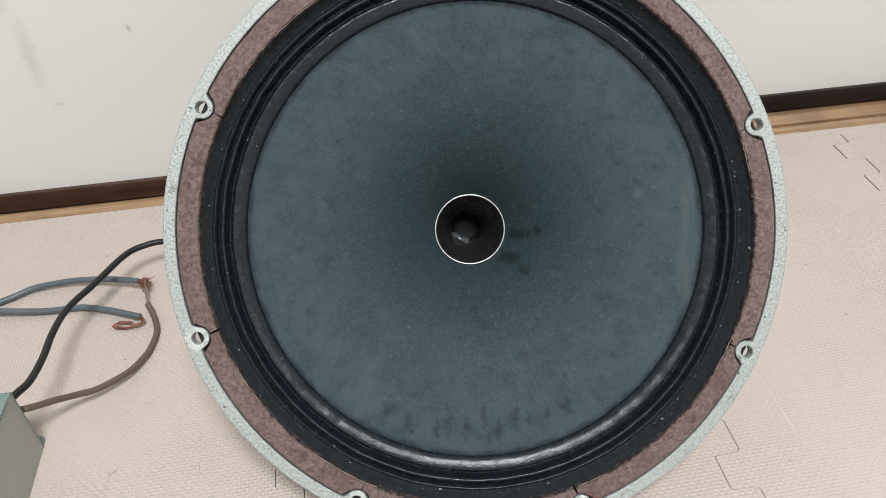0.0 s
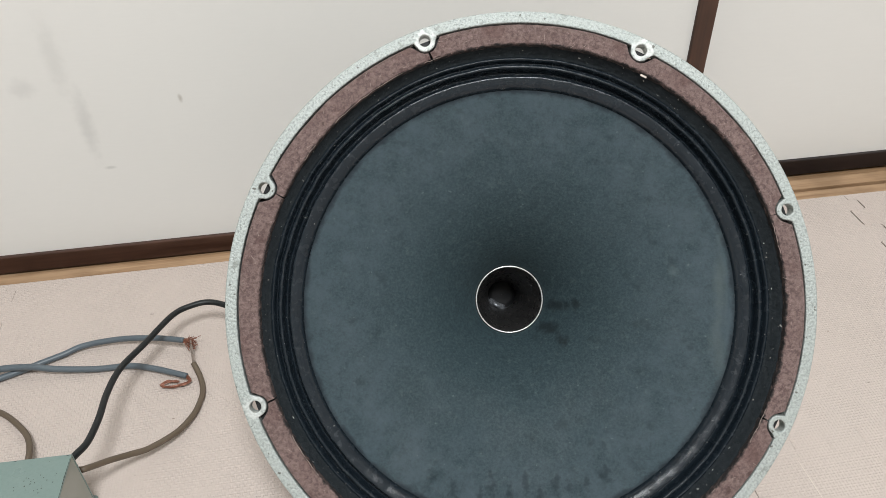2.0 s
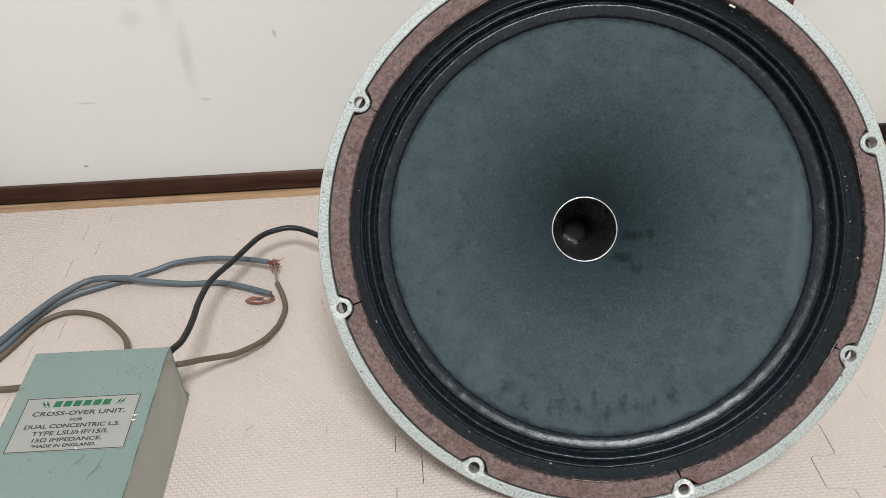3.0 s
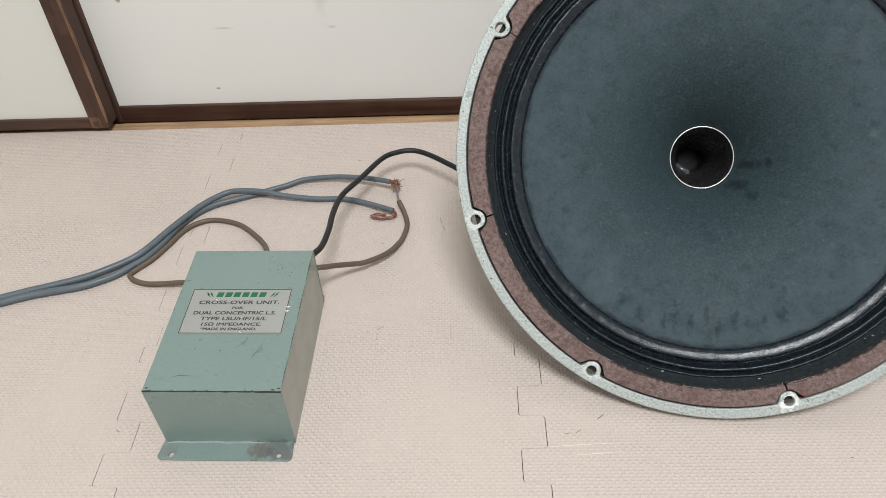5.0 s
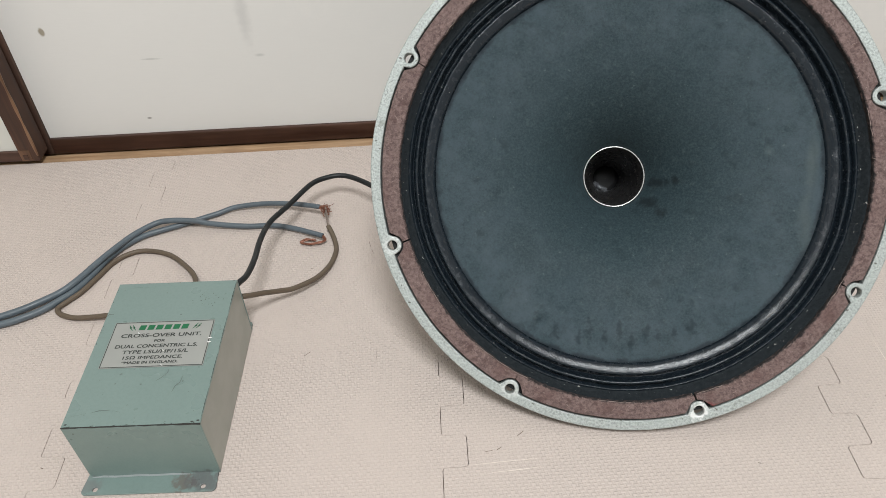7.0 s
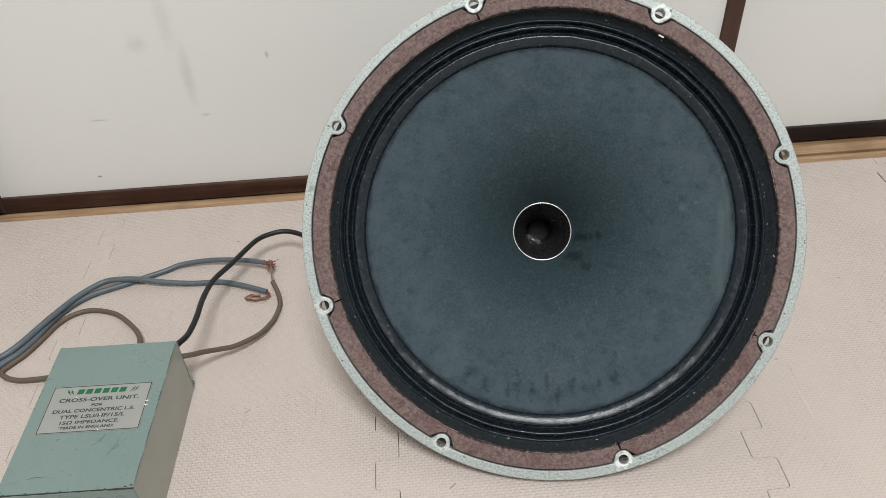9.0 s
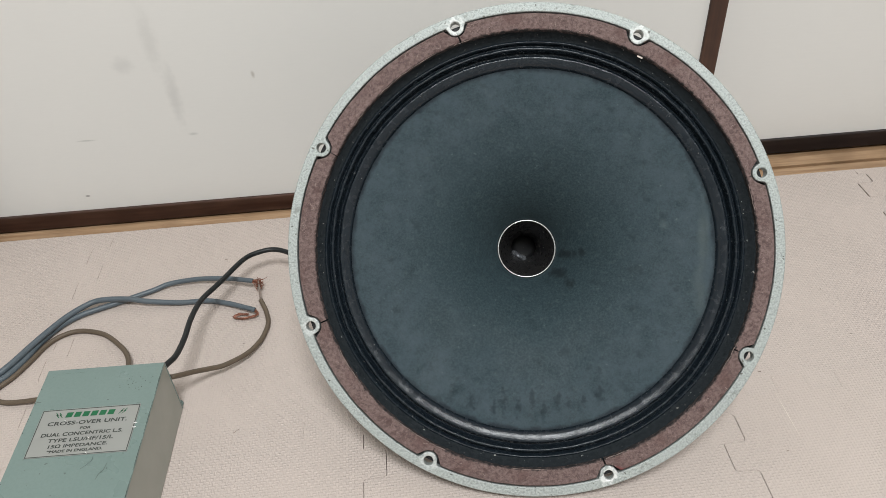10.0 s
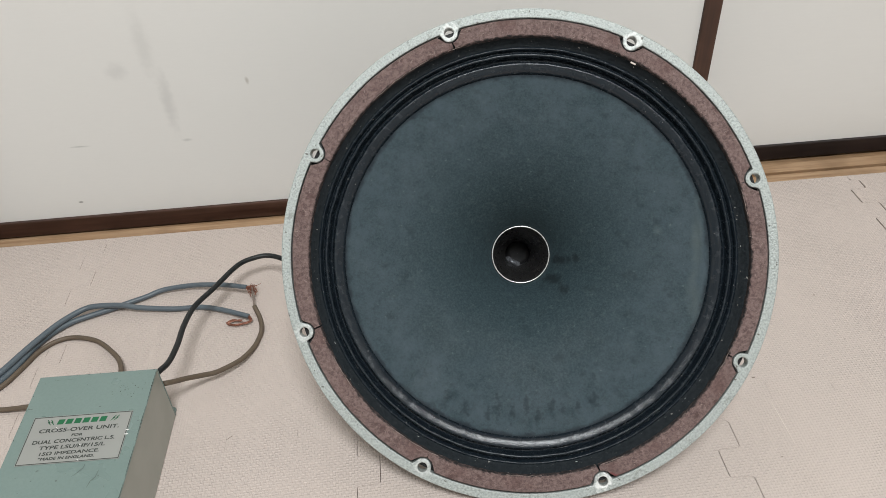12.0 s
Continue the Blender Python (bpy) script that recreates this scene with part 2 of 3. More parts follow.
PLASTER = paper_material("plaster", (0.66, 0.65, 0.62))
LACQUER = wood_material("brown_lacquered_wood", (0.050, 0.022, 0.014), (0.085, 0.040, 0.026), rough=0.40)
LACQUER_UP = wood_material("brown_lacquered_stile", (0.045, 0.021, 0.013), (0.095, 0.045, 0.028), along=(1.0, 1.0, 0.05), rough=0.75, worn=0.12)
# Much darker than the other frame wood, for the set-back door's bottom rail
LACQUER_DARK = wood_material("near_black_wood", (0.010, 0.006, 0.006), (0.022, 0.012, 0.011), rough=0.42)
BARE_WOOD = wood_material("bare_sill_wood", (0.29, 0.17, 0.088), (0.47, 0.31, 0.185), rough=0.55)
RUBBED_WOOD = wood_material("rubbed_pale_wood", (0.15, 0.075, 0.038), (0.30, 0.165, 0.09), along=(1.0, 1.0, 0.1))
WORN_WOOD = wood_material("worn_brown_wood", (0.085, 0.040, 0.022), (0.18, 0.092, 0.050), along=(1.0, 1.0, 0.1))
HAMMERED = hammered_material()
GASKET = gasket_material()
FUZZ = fuzz_material()
SURROUND = surround_material()
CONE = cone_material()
BLACK = plain_material("dull_black", (0.006, 0.006, 0.007), 0.7, vary=0.4)
BRIGHT = plain_material("bright_aluminium", (0.86, 0.86, 0.84), 0.28, 0.6, 0.05)
THROAT = plain_material("throat_lacquer", (0.030, 0.029, 0.029), 0.32, 0.2, 0.3, 120.0, 0.0004)
PLUG = plain_material("phase_plug_metal", (0.26, 0.27, 0.29), 0.25, 0.5, 0.3, 200.0, 0.0008)
GREEN = green_material()
# Side enamel paler than the cover: mat's reflected light put into the colour
GREY_SIDE = plain_material("side_enamel_mat_reflection", (0.335, 0.345, 0.305), 0.36, 0.0, 0.12, 30.0, 0.0002)
LABEL = plain_material("silver_label", (0.33, 0.335, 0.315), 0.42, 0.15, 0.08, 40.0)
INK = plain_material("dark_ink", (0.035, 0.040, 0.036), 0.5)
INK_GREEN = plain_material("green_ink", (0.008, 0.125, 0.050), 0.45)
CHIP = plain_material("bare_dark_metal", (0.035, 0.035, 0.032), 0.5, 0.4, 0.4, 300.0)
MARK = plain_material("rubbed_enamel", (0.065, 0.085, 0.078), 0.5, 0.0, 0.4, 300.0)
BARE_STEEL = plain_material("scraped_steel", (0.55, 0.57, 0.58), 0.35, 0.6, 0.2, 200.0)
GREY_PVC = plain_material("grey_cable_sheath", (0.095, 0.118, 0.136), 0.45, 0.0, 0.18, 35.0, 0.0002)
BLACK_PVC = plain_material("black_cable_sheath", (0.005, 0.007, 0.008), 0.42, 0.0, 0.3, 50.0, 0.0002)
BROWN_PVC = plain_material("brown_cable_sheath", (0.115, 0.085, 0.058), 0.5, 0.0, 0.2, 45.0, 0.0003)
COPPER = plain_material("bare_copper", (0.29, 0.130, 0.088), 0.42, 0.6, 0.3, 300.0)
TINNED = plain_material("tinned_strands", (0.27, 0.22, 0.19), 0.4, 0.5, 0.3, 300.0)
SCUFF = plain_material("scuff_dirt", (0.16, 0.115, 0.09), 0.8)
FLECK = plain_material("white_paint_fleck", (0.80, 0.80, 0.78), 0.5)
FIBRE = plain_material("pale_brown_fibre", (0.36, 0.28, 0.25), 0.8)
SCRATCH = plain_material("pale_scratch", (0.72, 0.64, 0.57), 0.6)

# ---- builders ----


def link(name, bm, material, parent=None, label="", smooth=False):
    me = bpy.data.meshes.new(name)
    bmesh.ops.recalc_face_normals(bm, faces=bm.faces)
    bm.to_mesh(me)
    bm.free()
    me.materials.append(material)
    if smooth:
        me.shade_smooth()
    ob = new(name, me)
    ob.parent = parent
    if label:
        ob["label"] = label
    return ob


def part(name, bm, material, parent, label="", smooth=False):
    return link(name, bm, material, parent, label, smooth)


def anchor(name, m, label, category, group="", kind=""):
    ob = new(name)
    ob.empty_display_size = 0.02
    ob.matrix_world = m
    return tagged(ob, label, category, group, kind)


def block(x0, x1, y0, y1, z0, z1, bevel=0.0, segments=2):
    bm = bmesh.new()
    bmesh.ops.create_cube(bm, size=1.0)
    for v in bm.verts:
        v.co = ((x0 + x1) / 2 + v.co.x * (x1 - x0), (y0 + y1) / 2 + v.co.y * (y1 - y0), (z0 + z1) / 2 + v.co.z * (z1 - z0))
    if bevel:
        bmesh.ops.bevel(bm, geom=bm.edges[:], offset=bevel, segments=segments, profile=0.6, affect="EDGES")
    return bm


def spline(points, steps=8, closed=False):
    """Catmull-Rom through points."""
    p = [Vector(q) for q in points]
    out = []
    n = len(p)
    for i in range(n if closed else n - 1):
        a, b, c, d = (p[(i - 1) % n], p[i], p[(i + 1) % n], p[(i + 2) % n]) if closed else (p[max(i - 1, 0)], p[i], p[i + 1], p[min(i + 2, n - 1)])
        for k in range(steps):
            t = k / steps
            out.append(0.5 * (2 * b + (c - a) * t + (2 * a - 5 * b + 4 * c - d) * t * t + (3 * b - a - 3 * c + d) * t ** 3))
    if not closed:
        out.append(p[-1])
    return out


def tube(points, radius, sides=12, steps=8, into=None):
    bm = into or bmesh.new()
    line = spline(points, steps)
    side = None
    rings = []
    for i, q in enumerate(line):
        way = (line[min(i + 1, len(line) - 1)] - line[max(i - 1, 0)]).normalized()
        if side is None:
            side = way.orthogonal().normalized()
        side = (side - way * side.dot(way)).normalized()
        up = way.cross(side)
        r = radius(i / (len(line) - 1)) if callable(radius) else radius
        rings.append([bm.verts.new(q + r * (math.cos(a) * side + math.sin(a) * up)) for a in (2 * math.pi * k / sides for k in range(sides))])
    for a, b in zip(rings, rings[1:]):
        for k in range(sides):
            bm.faces.new((a[k], a[(k + 1) % sides], b[(k + 1) % sides], b[k]))
    bm.faces.new(rings[0][::-1])
    bm.faces.new(rings[-1])
    return bm


def lathe(profile, sides=192, shift=None, close=False):
    """Turns a profile of (r, z) round the z axis."""
    bm = bmesh.new()
    rings = []
    for r, z in profile:
        ring = []
        for k in range(sides):
            a = 2 * math.pi * k / sides
            dr, dz = shift(r, a) if shift else (0.0, 0.0)
            ring.append(bm.verts.new(((r + dr) * math.cos(a), (r + dr) * math.sin(a), z + dz)))
        rings.append(ring)
    pairs = list(zip(rings, rings[1:])) + ([(rings[-1], rings[0])] if close else [])
    for a, b in pairs:
        for k in range(sides):
            bm.faces.new((a[k], a[(k + 1) % sides], b[(k + 1) % sides], b[k]))
    return bm


def plate(outlines, z0, z1, bevel=0.0):
    """A plate between z0 and z1 from closed outlines; those inside are holes."""
    cu = bpy.data.curves.new("outline", "CURVE")
    cu.dimensions, cu.fill_mode = "2D", "BOTH"
    cu.extrude, cu.bevel_depth, cu.offset = (z1 - z0) / 2 - bevel, bevel, -bevel
    cu.bevel_resolution = 2
    for pts in outlines:
        sp = cu.splines.new("POLY")
        sp.points.add(len(pts) - 1)
        for q, (x, y) in zip(sp.points, pts):
            q.co = (x, y, 0, 1)
        sp.use_cyclic_u = True
    ob = bpy.data.objects.new("outline", cu)
    scene.collection.objects.link(ob)
    me = bpy.data.meshes.new_from_object(ob.evaluated_get(bpy.context.evaluated_depsgraph_get()))
    bpy.data.objects.remove(ob)
    bm = bmesh.new()
    bm.from_mesh(me)
    bpy.data.meshes.remove(me)
    bpy.data.curves.remove(cu)
    bmesh.ops.remove_doubles(bm, verts=bm.verts, dist=1e-6)
    bmesh.ops.translate(bm, verts=bm.verts, vec=(0, 0, (z0 + z1) / 2))
    return bm


def circle(x, y, r, n=28):
    return [(x + r * math.cos(2 * math.pi * k / n), y + r * math.sin(2 * math.pi * k / n)) for k in range(n)]


def lettering(text, x0, x1, yc, height, z, shear=0.03):
    """A line of writing from x0 to x1, its capitals that high, centred on yc."""
    cu = bpy.data.curves.new("text", "FONT")
    cu.body, cu.shear = text, shear
    cu.extrude = 0.0
    cu.resolution_u = 3
    ob = bpy.data.objects.new("text", cu)
    scene.collection.objects.link(ob)
    me = bpy.data.meshes.new_from_object(ob.evaluated_get(bpy.context.evaluated_depsgraph_get()))
    bpy.data.objects.remove(ob)
    bm = bmesh.new()
    bm.from_mesh(me)
    bpy.data.meshes.remove(me)
    xs, ys = [v.co.x for v in bm.verts], [v.co.y for v in bm.verts]
    n0, e0, f0 = len(bm.verts), len(bm.edges), len(bm.faces)
    for v in bm.verts:
        v.co = (x0 + (v.co.x - min(xs)) / (max(xs) - min(xs)) * (x1 - x0), yc + ((v.co.y - min(ys)) / (max(ys) - min(ys)) - 0.5) * height, z)
    for dx, dy, dz in ((0.00026, 0.0, 0.00001), (0.0, 0.00020, 0.00002), (0.00026, 0.00020, 0.00003)):
        for seq in (bm.verts, bm.edges, bm.faces):
            seq.ensure_lookup_table()
        copy = bmesh.ops.duplicate(bm, geom=bm.verts[:n0] + bm.edges[:e0] + bm.faces[:f0])["geom"]
        bmesh.ops.translate(bm, verts=[g for g in copy if isinstance(g, bmesh.types.BMVert)], vec=(dx, dy, dz))
    return bm


def stroke(points, width, z):
    """A thin flat mark along points."""
    bm = bmesh.new()
    pts = [Vector((*p, z)) for p in points]
    rows = []
    for i, q in enumerate(pts):
        way = (pts[min(i + 1, len(pts) - 1)] - pts[max(i - 1, 0)]).normalized()
        w = width * (0.35 if i in (0, len(pts) - 1) else 1.0) / 2
        n = Vector((-way.y, way.x, 0)) * w
        rows.append((bm.verts.new(q + n), bm.verts.new(q - n)))
    for a, b in zip(rows, rows[1:]):
        bm.faces.new((a[0], a[1], b[1], b[0]))
    return bm


# ---- room: walls, ceiling, sliding doors, sill ----
XW, XE, YS, YN, TOP, SUB = -1.95, 1.75, -2.6, 0.371, 2.4, -0.012


def room_wall(name, box):
    return tagged(link(name, block(*box), PLASTER), "plain beige plaster wall", "wall", kind="structure")


room_wall("wall_west", (XW - 0.1, XW, YS - 0.1, 0.60, SUB - 0.05, TOP))
room_wall("wall_east", (XE, XE + 0.1, YS - 0.1, 0.60, SUB - 0.05, TOP))
room_wall("wall_south", (XW, XE, YS - 0.1, YS, SUB - 0.05, TOP))
room_wall("wall_north", (XW, XE, 0.371, 0.47, 1.80, TOP))
room_wall("wall_behind_doors", (XW, XE, 0.54, 0.60, SUB - 0.05, TOP))
tagged(link("ceiling", block(XW - 0.1, XE + 0.1, YS - 0.1, 0.60, TOP, TOP + 0.1), PLASTER), "plain pale board ceiling", "ceiling", kind="structure")

sill = anchor("door_sill", pose(0, 0, 0), "bare light wooden door sill with two sliding grooves", "sill", kind="structure")
part("sill_base", block(XW, XE, 0.371, 0.54, -0.045, -0.0115), BARE_WOOD, sill)
part("front_strip", block(XW, XE, 0.3752, 0.3905, -0.0115, -0.0015, 0.0008), BARE_WOOD, sill)
part("middle_strip", block(0.2875, XE, 0.3990, 0.4170, -0.0115, -0.0035, 0.0008), BARE_WOOD, sill)
part("back_strip", block(XW, XE, 0.470, 0.54, -0.0115, -0.0035, 0.0008), BARE_WOOD, sill)


def sliding_door(name, x0, x1, y, bottom, rail, stile, paper, label, frame_wood=None):
    """A paper-covered sliding door whose face lies at y."""
    d = anchor(name, pose(0, 0, 0), label, "sliding door", kind="structure")
    part("panel", block(x0 + stile * 0.5, x1 - stile * 0.5, y + 0.004, y + 0.018, bottom + rail * 0.6, 1.78), paper, d)
    part("bottom_rail", block(x0 + stile, x1 - stile, y, y + 0.022, bottom, bottom + rail, 0.0012), frame_wood or LACQUER, d, "dark brown lacquered rail")
    part("top_rail", block(x0 + stile, x1 - stile, y, y + 0.022, 1.77, 1.797, 0.0012), LACQUER, d)
    part("stile", block(x0, x0 + stile, y - 0.001, y + 0.023, bottom, 1.797, 0.0014), LACQUER_UP, d, "dark brown lacquered stile")
    part("stile", block(x1 - stile, x1, y - 0.001, y + 0.023, bottom, 1.797, 0.0014), LACQUER_UP, d, "dark brown lacquered stile")
    return d


sliding_door("door_1", -0.580, 0.2865, 0.404, -0.0088, 0.0203, 0.0187, PAPER, "off-white paper sliding door with dark brown frame and smudges")
sliding_door("door_2", -1.470, -0.5625, 0.3735, 0.0042, 0.0125, 0.0205, PAPER_SIDE, "cream paper sliding door with worn brown frame")
sliding_door("door_3", 0.262, 1.160, 0.4325, -0.0075, 0.0205, 0.0205, PAPER, "off-white paper sliding door with near-black bottom rail, set back", LACQUER_DARK)

near_door = bpy.data.objects["door_2"]
rw = random.Random(5)
part("worn_edge", tube([(-0.5628 + rw.uniform(-0.0005, 0.0004), 0.3722, 0.012 + 0.022 * k) for k in range(24)], lambda u: 0.0009 + 0.0009 * abs(math.sin(37 * u)), 6, 3), RUBBED_WOOD, near_door, "edge worn to pale wood")
part("repair_chip", block(-0.5822, -0.5700, 0.3718, 0.3740, 0.0052, 0.0195, 0.0008), WORN_WOOD, near_door, "pale worn corner")
part("repair_peg", block(-0.5790, -0.5735, 0.3712, 0.3740, 0.0075, 0.0140, 0.0005), LACQUER, near_door)

# ---- loudspeaker ----
CENTRE = Vector((0.0241, 0.0940, 0.1556))
NORMAL = Vector((-0.1019, -0.7734, 0.6256)).normalized()
AX = Vector((0, 0, 1)).cross(NORMAL).normalized()
AY = NORMAL.cross(AX)
FACE = Matrix.Translation(CENTRE) @ Matrix((AX, AY, NORMAL)).transposed().to_4x4()
HOLE_R, HOLES = 0.1835, [math.radians(18.7 + 45 * k) for k in range(8)]
speaker = anchor("loudspeaker", FACE, "large round vintage loudspeaker with grey-green paper cone, leaning back on mat", "loudspeaker")


def off_hole(a):
    """Signed distance along the rim from the nearest screw hole."""
    return min((((a - h + math.pi) % (2 * math.pi) - math.pi) * HOLE_R for h in HOLES), key=abs)


def boss_cut(a, boss, outer):
    x = off_hole(a)
    return min(outer, HOLE_R - math.sqrt(boss * boss - x * x)) if abs(x) < boss else outer


N = 720
inner = [(boss_cut(a, 0.0072, 0.1841) * math.cos(a), boss_cut(a, 0.0072, 0.1841) * math.sin(a)) for a in (2 * math.pi * k / N for k in range(N))]
rim = plate([circle(0, 0, 0.1917, 240), inner] + [circle(HOLE_R * math.cos(h), HOLE_R * math.sin(h), 0.0037) for h in HOLES], -0.0090, 0.0, 0.0009)
for f in rim.faces:
    f.smooth = False
part("rim", rim, HAMMERED, speaker, "pale grey-green hammered metal rim with eight screw holes")
part("seat_ring", lathe([(0.1838, -0.0088), (0.1838, -0.0052), (0.1715, -0.0052), (0.1715, -0.0088)], 192, close=True), BLACK, speaker, "black ring in the gap between gasket and rim")

rng = random.Random(4)


def gasket_piece(h0, h1):
    """One curved strip of gasket between two screw holes, its ends torn unevenly."""
    bm = bmesh.new()
    rows = []
    n = 60
    e0, e1 = (0.0018 + 0.0022 * rng.random() for _ in range(2))
    s0, s1 = (rng.uniform(-0.022, 0.022) for _ in range(2))
    for k in range(n + 1):
        u = k / n
        mid = h0 + e0 + (h1 - h0 - e0 - e1) * u
        ro = boss_cut(mid, 0.0086, 0.1827 + 0.0003 * noise.noise((mid * 9, 0, 1)))
        ri = 0.1698 + 0.0006 * math.cos(mid) + 0.0007 * noise.noise((mid * 30, 3, 1)) + 0.0005 * noise.noise((mid * 110, 5, 1))
        up = 0.0014 + 0.0004 * noise.noise((mid * 14, 7, 2))
        row = []
        for r, z in ((ri, -0.0045), (ri + 0.0002, up - 0.0009), (ri + 0.0011, up), ((ri + ro) / 2, up + 0.0002), (ro - 0.0006, up), (ro, up - 0.0006), (ro, -0.0045)):
            v = (r - 0.1750) / 0.0080
            lean = s0 * max(0.0, 1 - 12 * u) + s1 * max(0.0, 1 - 12 * (1 - u))
            frayed = 0.0022 * noise.noise((v * 2.2, h0 * 5, 4.0)) * (max(0.0, 1 - 14 * u) + max(0.0, 1 - 14 * (1 - u)))
            a = mid + lean * v * 0.35 + frayed
            row.append(bm.verts.new((r * math.cos(a), r * math.sin(a), z)))
        rows.append(row)
    for a, b in zip(rows, rows[1:]):
        for k in range(len(a) - 1):
            bm.faces.new((a[k], a[k + 1], b[k + 1], b[k]))
    bm.faces.new(rows[0])
    bm.faces.new(rows[-1][::-1])
    return bm


for k in range(8):
    part("gasket_segment", gasket_piece(HOLES[k], HOLES[k] + math.pi / 4), GASKET, speaker, "reddish-brown fibrous gasket strip")

part("torn_fleck", block(-0.0022, 0.0022, -0.0007, 0.0007, 0.0, 0.0008, 0.0003), SCRATCH, speaker, "small pale torn paper fleck").matrix_local = Matrix.Translation((0.1694 * math.cos(1.062), 0.1694 * math.sin(1.062), -0.0016)) @ pose(0, 0, 0, 0, 0, -27)
fibres = random.Random(9)
for a0, a1 in ((2.02, 2.34), (1.86, 1.93), (2.45, 2.52), (4.02, 4.30), (4.62, 4.78), (5.05, 5.16), (3.62, 3.80), (5.72, 5.86), (0.18, 0.30)):
    line = []
    for k in range(13):
        a = a0 + (a1 - a0) * k / 12
        r = 0.1700 + 0.0006 * math.cos(a) + 0.0007 * noise.noise((a * 30, 3, 1)) + 0.0005 * noise.noise((a * 55, 8, 1))
        line.append((r * math.cos(a), r * math.sin(a), 0.0010 + 0.0004 * noise.noise((a * 40, 2, 6))))
    part("torn_edge", tube(line, lambda u: 0.00006 + 0.00013 * abs(math.sin(9 * u + a0 * 3)), 5, 2), FIBRE, speaker, "pale torn paper edge")
for k in range(44):
    a, r0 = fibres.uniform(1.05, 2.6) if k < 14 else fibres.uniform(0, 6.28), fibres.uniform(0.170, 0.180)
    p = Vector((r0 * math.cos(a), r0 * math.sin(a), 0.0018))
    way = Vector((fibres.gauss(0, 1), fibres.gauss(0, 1), 0)).normalized()
    part("loose_fibre", tube([p, p + way * 0.0016 + Vector((0, 0, 0.0006)), p + way * 0.0026 + Vector((fibres.gauss(0, 0.0009), fibres.gauss(0, 0.0009), 0.0003))], 0.00013, 5, 3), FIBRE, speaker)
ROLLS = [(0.1656, -0.0106), (0.1647, -0.0104), (0.1638, -0.0097), (0.1629, -0.0095), (0.1620, -0.0108), (0.1608, -0.0138), (0.1599, -0.0112), (0.1590, -0.0096), (0.1578, -0.0091), (0.1568, -0.0101), (0.1558, -0.0146), (0.1546, -0.0164), (0.1533, -0.0140), (0.1522, -0.0112), (0.1511, -0.0102), (0.1482, -0.0109), (0.1460, -0.0119), (0.1446, -0.0132), (0.1436, -0.0154)]
EDGE = [(0.1735, -0.0036), (0.1716, -0.0036), (0.1700, -0.0040), (0.1684, -0.0056), (0.1668, -0.0076), (0.1656, -0.0090), (0.1644, -0.0098), (0.1636, -0.0112)]


def fuzzy(r, a):
    c, s = math.cos(a) * r, math.sin(a) * r
    return 0.0004 * noise.noise((c * 420, s * 420, 1)), 0.0005 * noise.noise((c * 600, s * 600, 5))


def wrinkle(r, a):
    c, s = math.cos(a), math.sin(a)
    return 0.0004 * noise.noise((c * 14, s * 14, r * 60)), 0.0002 * noise.noise((c * 26, s * 26, r * 90 + 9))


part("surround", lathe([(p.x, p.y) for p in spline([(r, z, 0) for r, z in ROLLS], 5)], 360, wrinkle), SURROUND, speaker, "glossy black corrugated doped cloth surround", True)

part("surround_edge", lathe([(p.x, p.y) for p in spline([(r, z, 0) for r, z in EDGE], 4)], 720, fuzzy), FUZZ, speaker, "matt black fuzzy surround edge", True)

DENTS = [(math.radians(-90 + d), r, w) for d, r, w in ((-42, 0.130, 0.8), (-27, 0.128, 1.1), (-21, 0.133, 1.0), (-12, 0.131, 0.8), (-4, 0.129, 1.0), (3, 0.134, 1.2), (9, 0.130, 0.9), (16, 0.132, 0.8), (23, 0.128, 0.9), (33, 0.131, 0.7))]


def dented(r, a):
    dz = 0.0005 * noise.noise((r * math.cos(a) * 30, r * math.sin(a) * 30, 2.0)) * min(1.0, r / 0.05)
    for da, dr, w in DENTS:
        u = ((a - da + math.pi) % (2 * math.pi) - math.pi) * r / 0.0026
        v = (r - dr) / 0.0048
        dz -= 0.0025 * w * math.exp(-u * u - v * v)
    if r > 0.128:
        side = math.exp(-((a + math.pi) % (2 * math.pi) - math.pi) ** 2 / 0.25)
        dz += 0.0010 * side * math.exp(-((r - 0.1385) / 0.0014) ** 2)
    return 0.0, dz


def cone_z(r):
    t = (0.1436 - r) / 0.1176
    return -0.0150 - 0.0715 * (0.36 * t + 0.64 * t ** 4)


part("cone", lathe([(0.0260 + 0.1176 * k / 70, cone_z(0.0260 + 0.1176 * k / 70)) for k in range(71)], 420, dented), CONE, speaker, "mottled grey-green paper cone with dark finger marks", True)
part("throat_ring", lathe([(0.0250 + 0.00055 * math.cos(a), -0.0868 + 0.0008 * math.sin(a)) for a in (2 * math.pi * k / 10 for k in range(10))], 128, close=True), BRIGHT, speaker, "thin bright metal ring", True)
part("collar", lathe([(0.0268, -0.0878), (0.0243, -0.0882)], 96), BLACK, speaker, "", True)
part("throat", lathe([(p.x, p.y) for p in spline([(0.0247, -0.0872, 0), (0.0205, -0.100, 0), (0.0160, -0.120, 0), (0.0128, -0.136, 0), (0.0116, -0.150, 0)], 8)], 96), THROAT, speaker, "dark lacquered horn throat", True)


def lip(r, a):
    """Leaves the lip on one side only; its shape puts in a crescent glint."""
    low = math.exp(-(((a - math.radians(240) + math.pi) % (2 * math.pi) - math.pi) / 0.85) ** 2)
    return 0.0, (-0.0110 if 0.0072 < r < 0.0112 else 0.0) * (1 - low) + 0.0009 * noise.noise((math.cos(a) * 2.5, math.sin(a) * 2.5, r * 260))


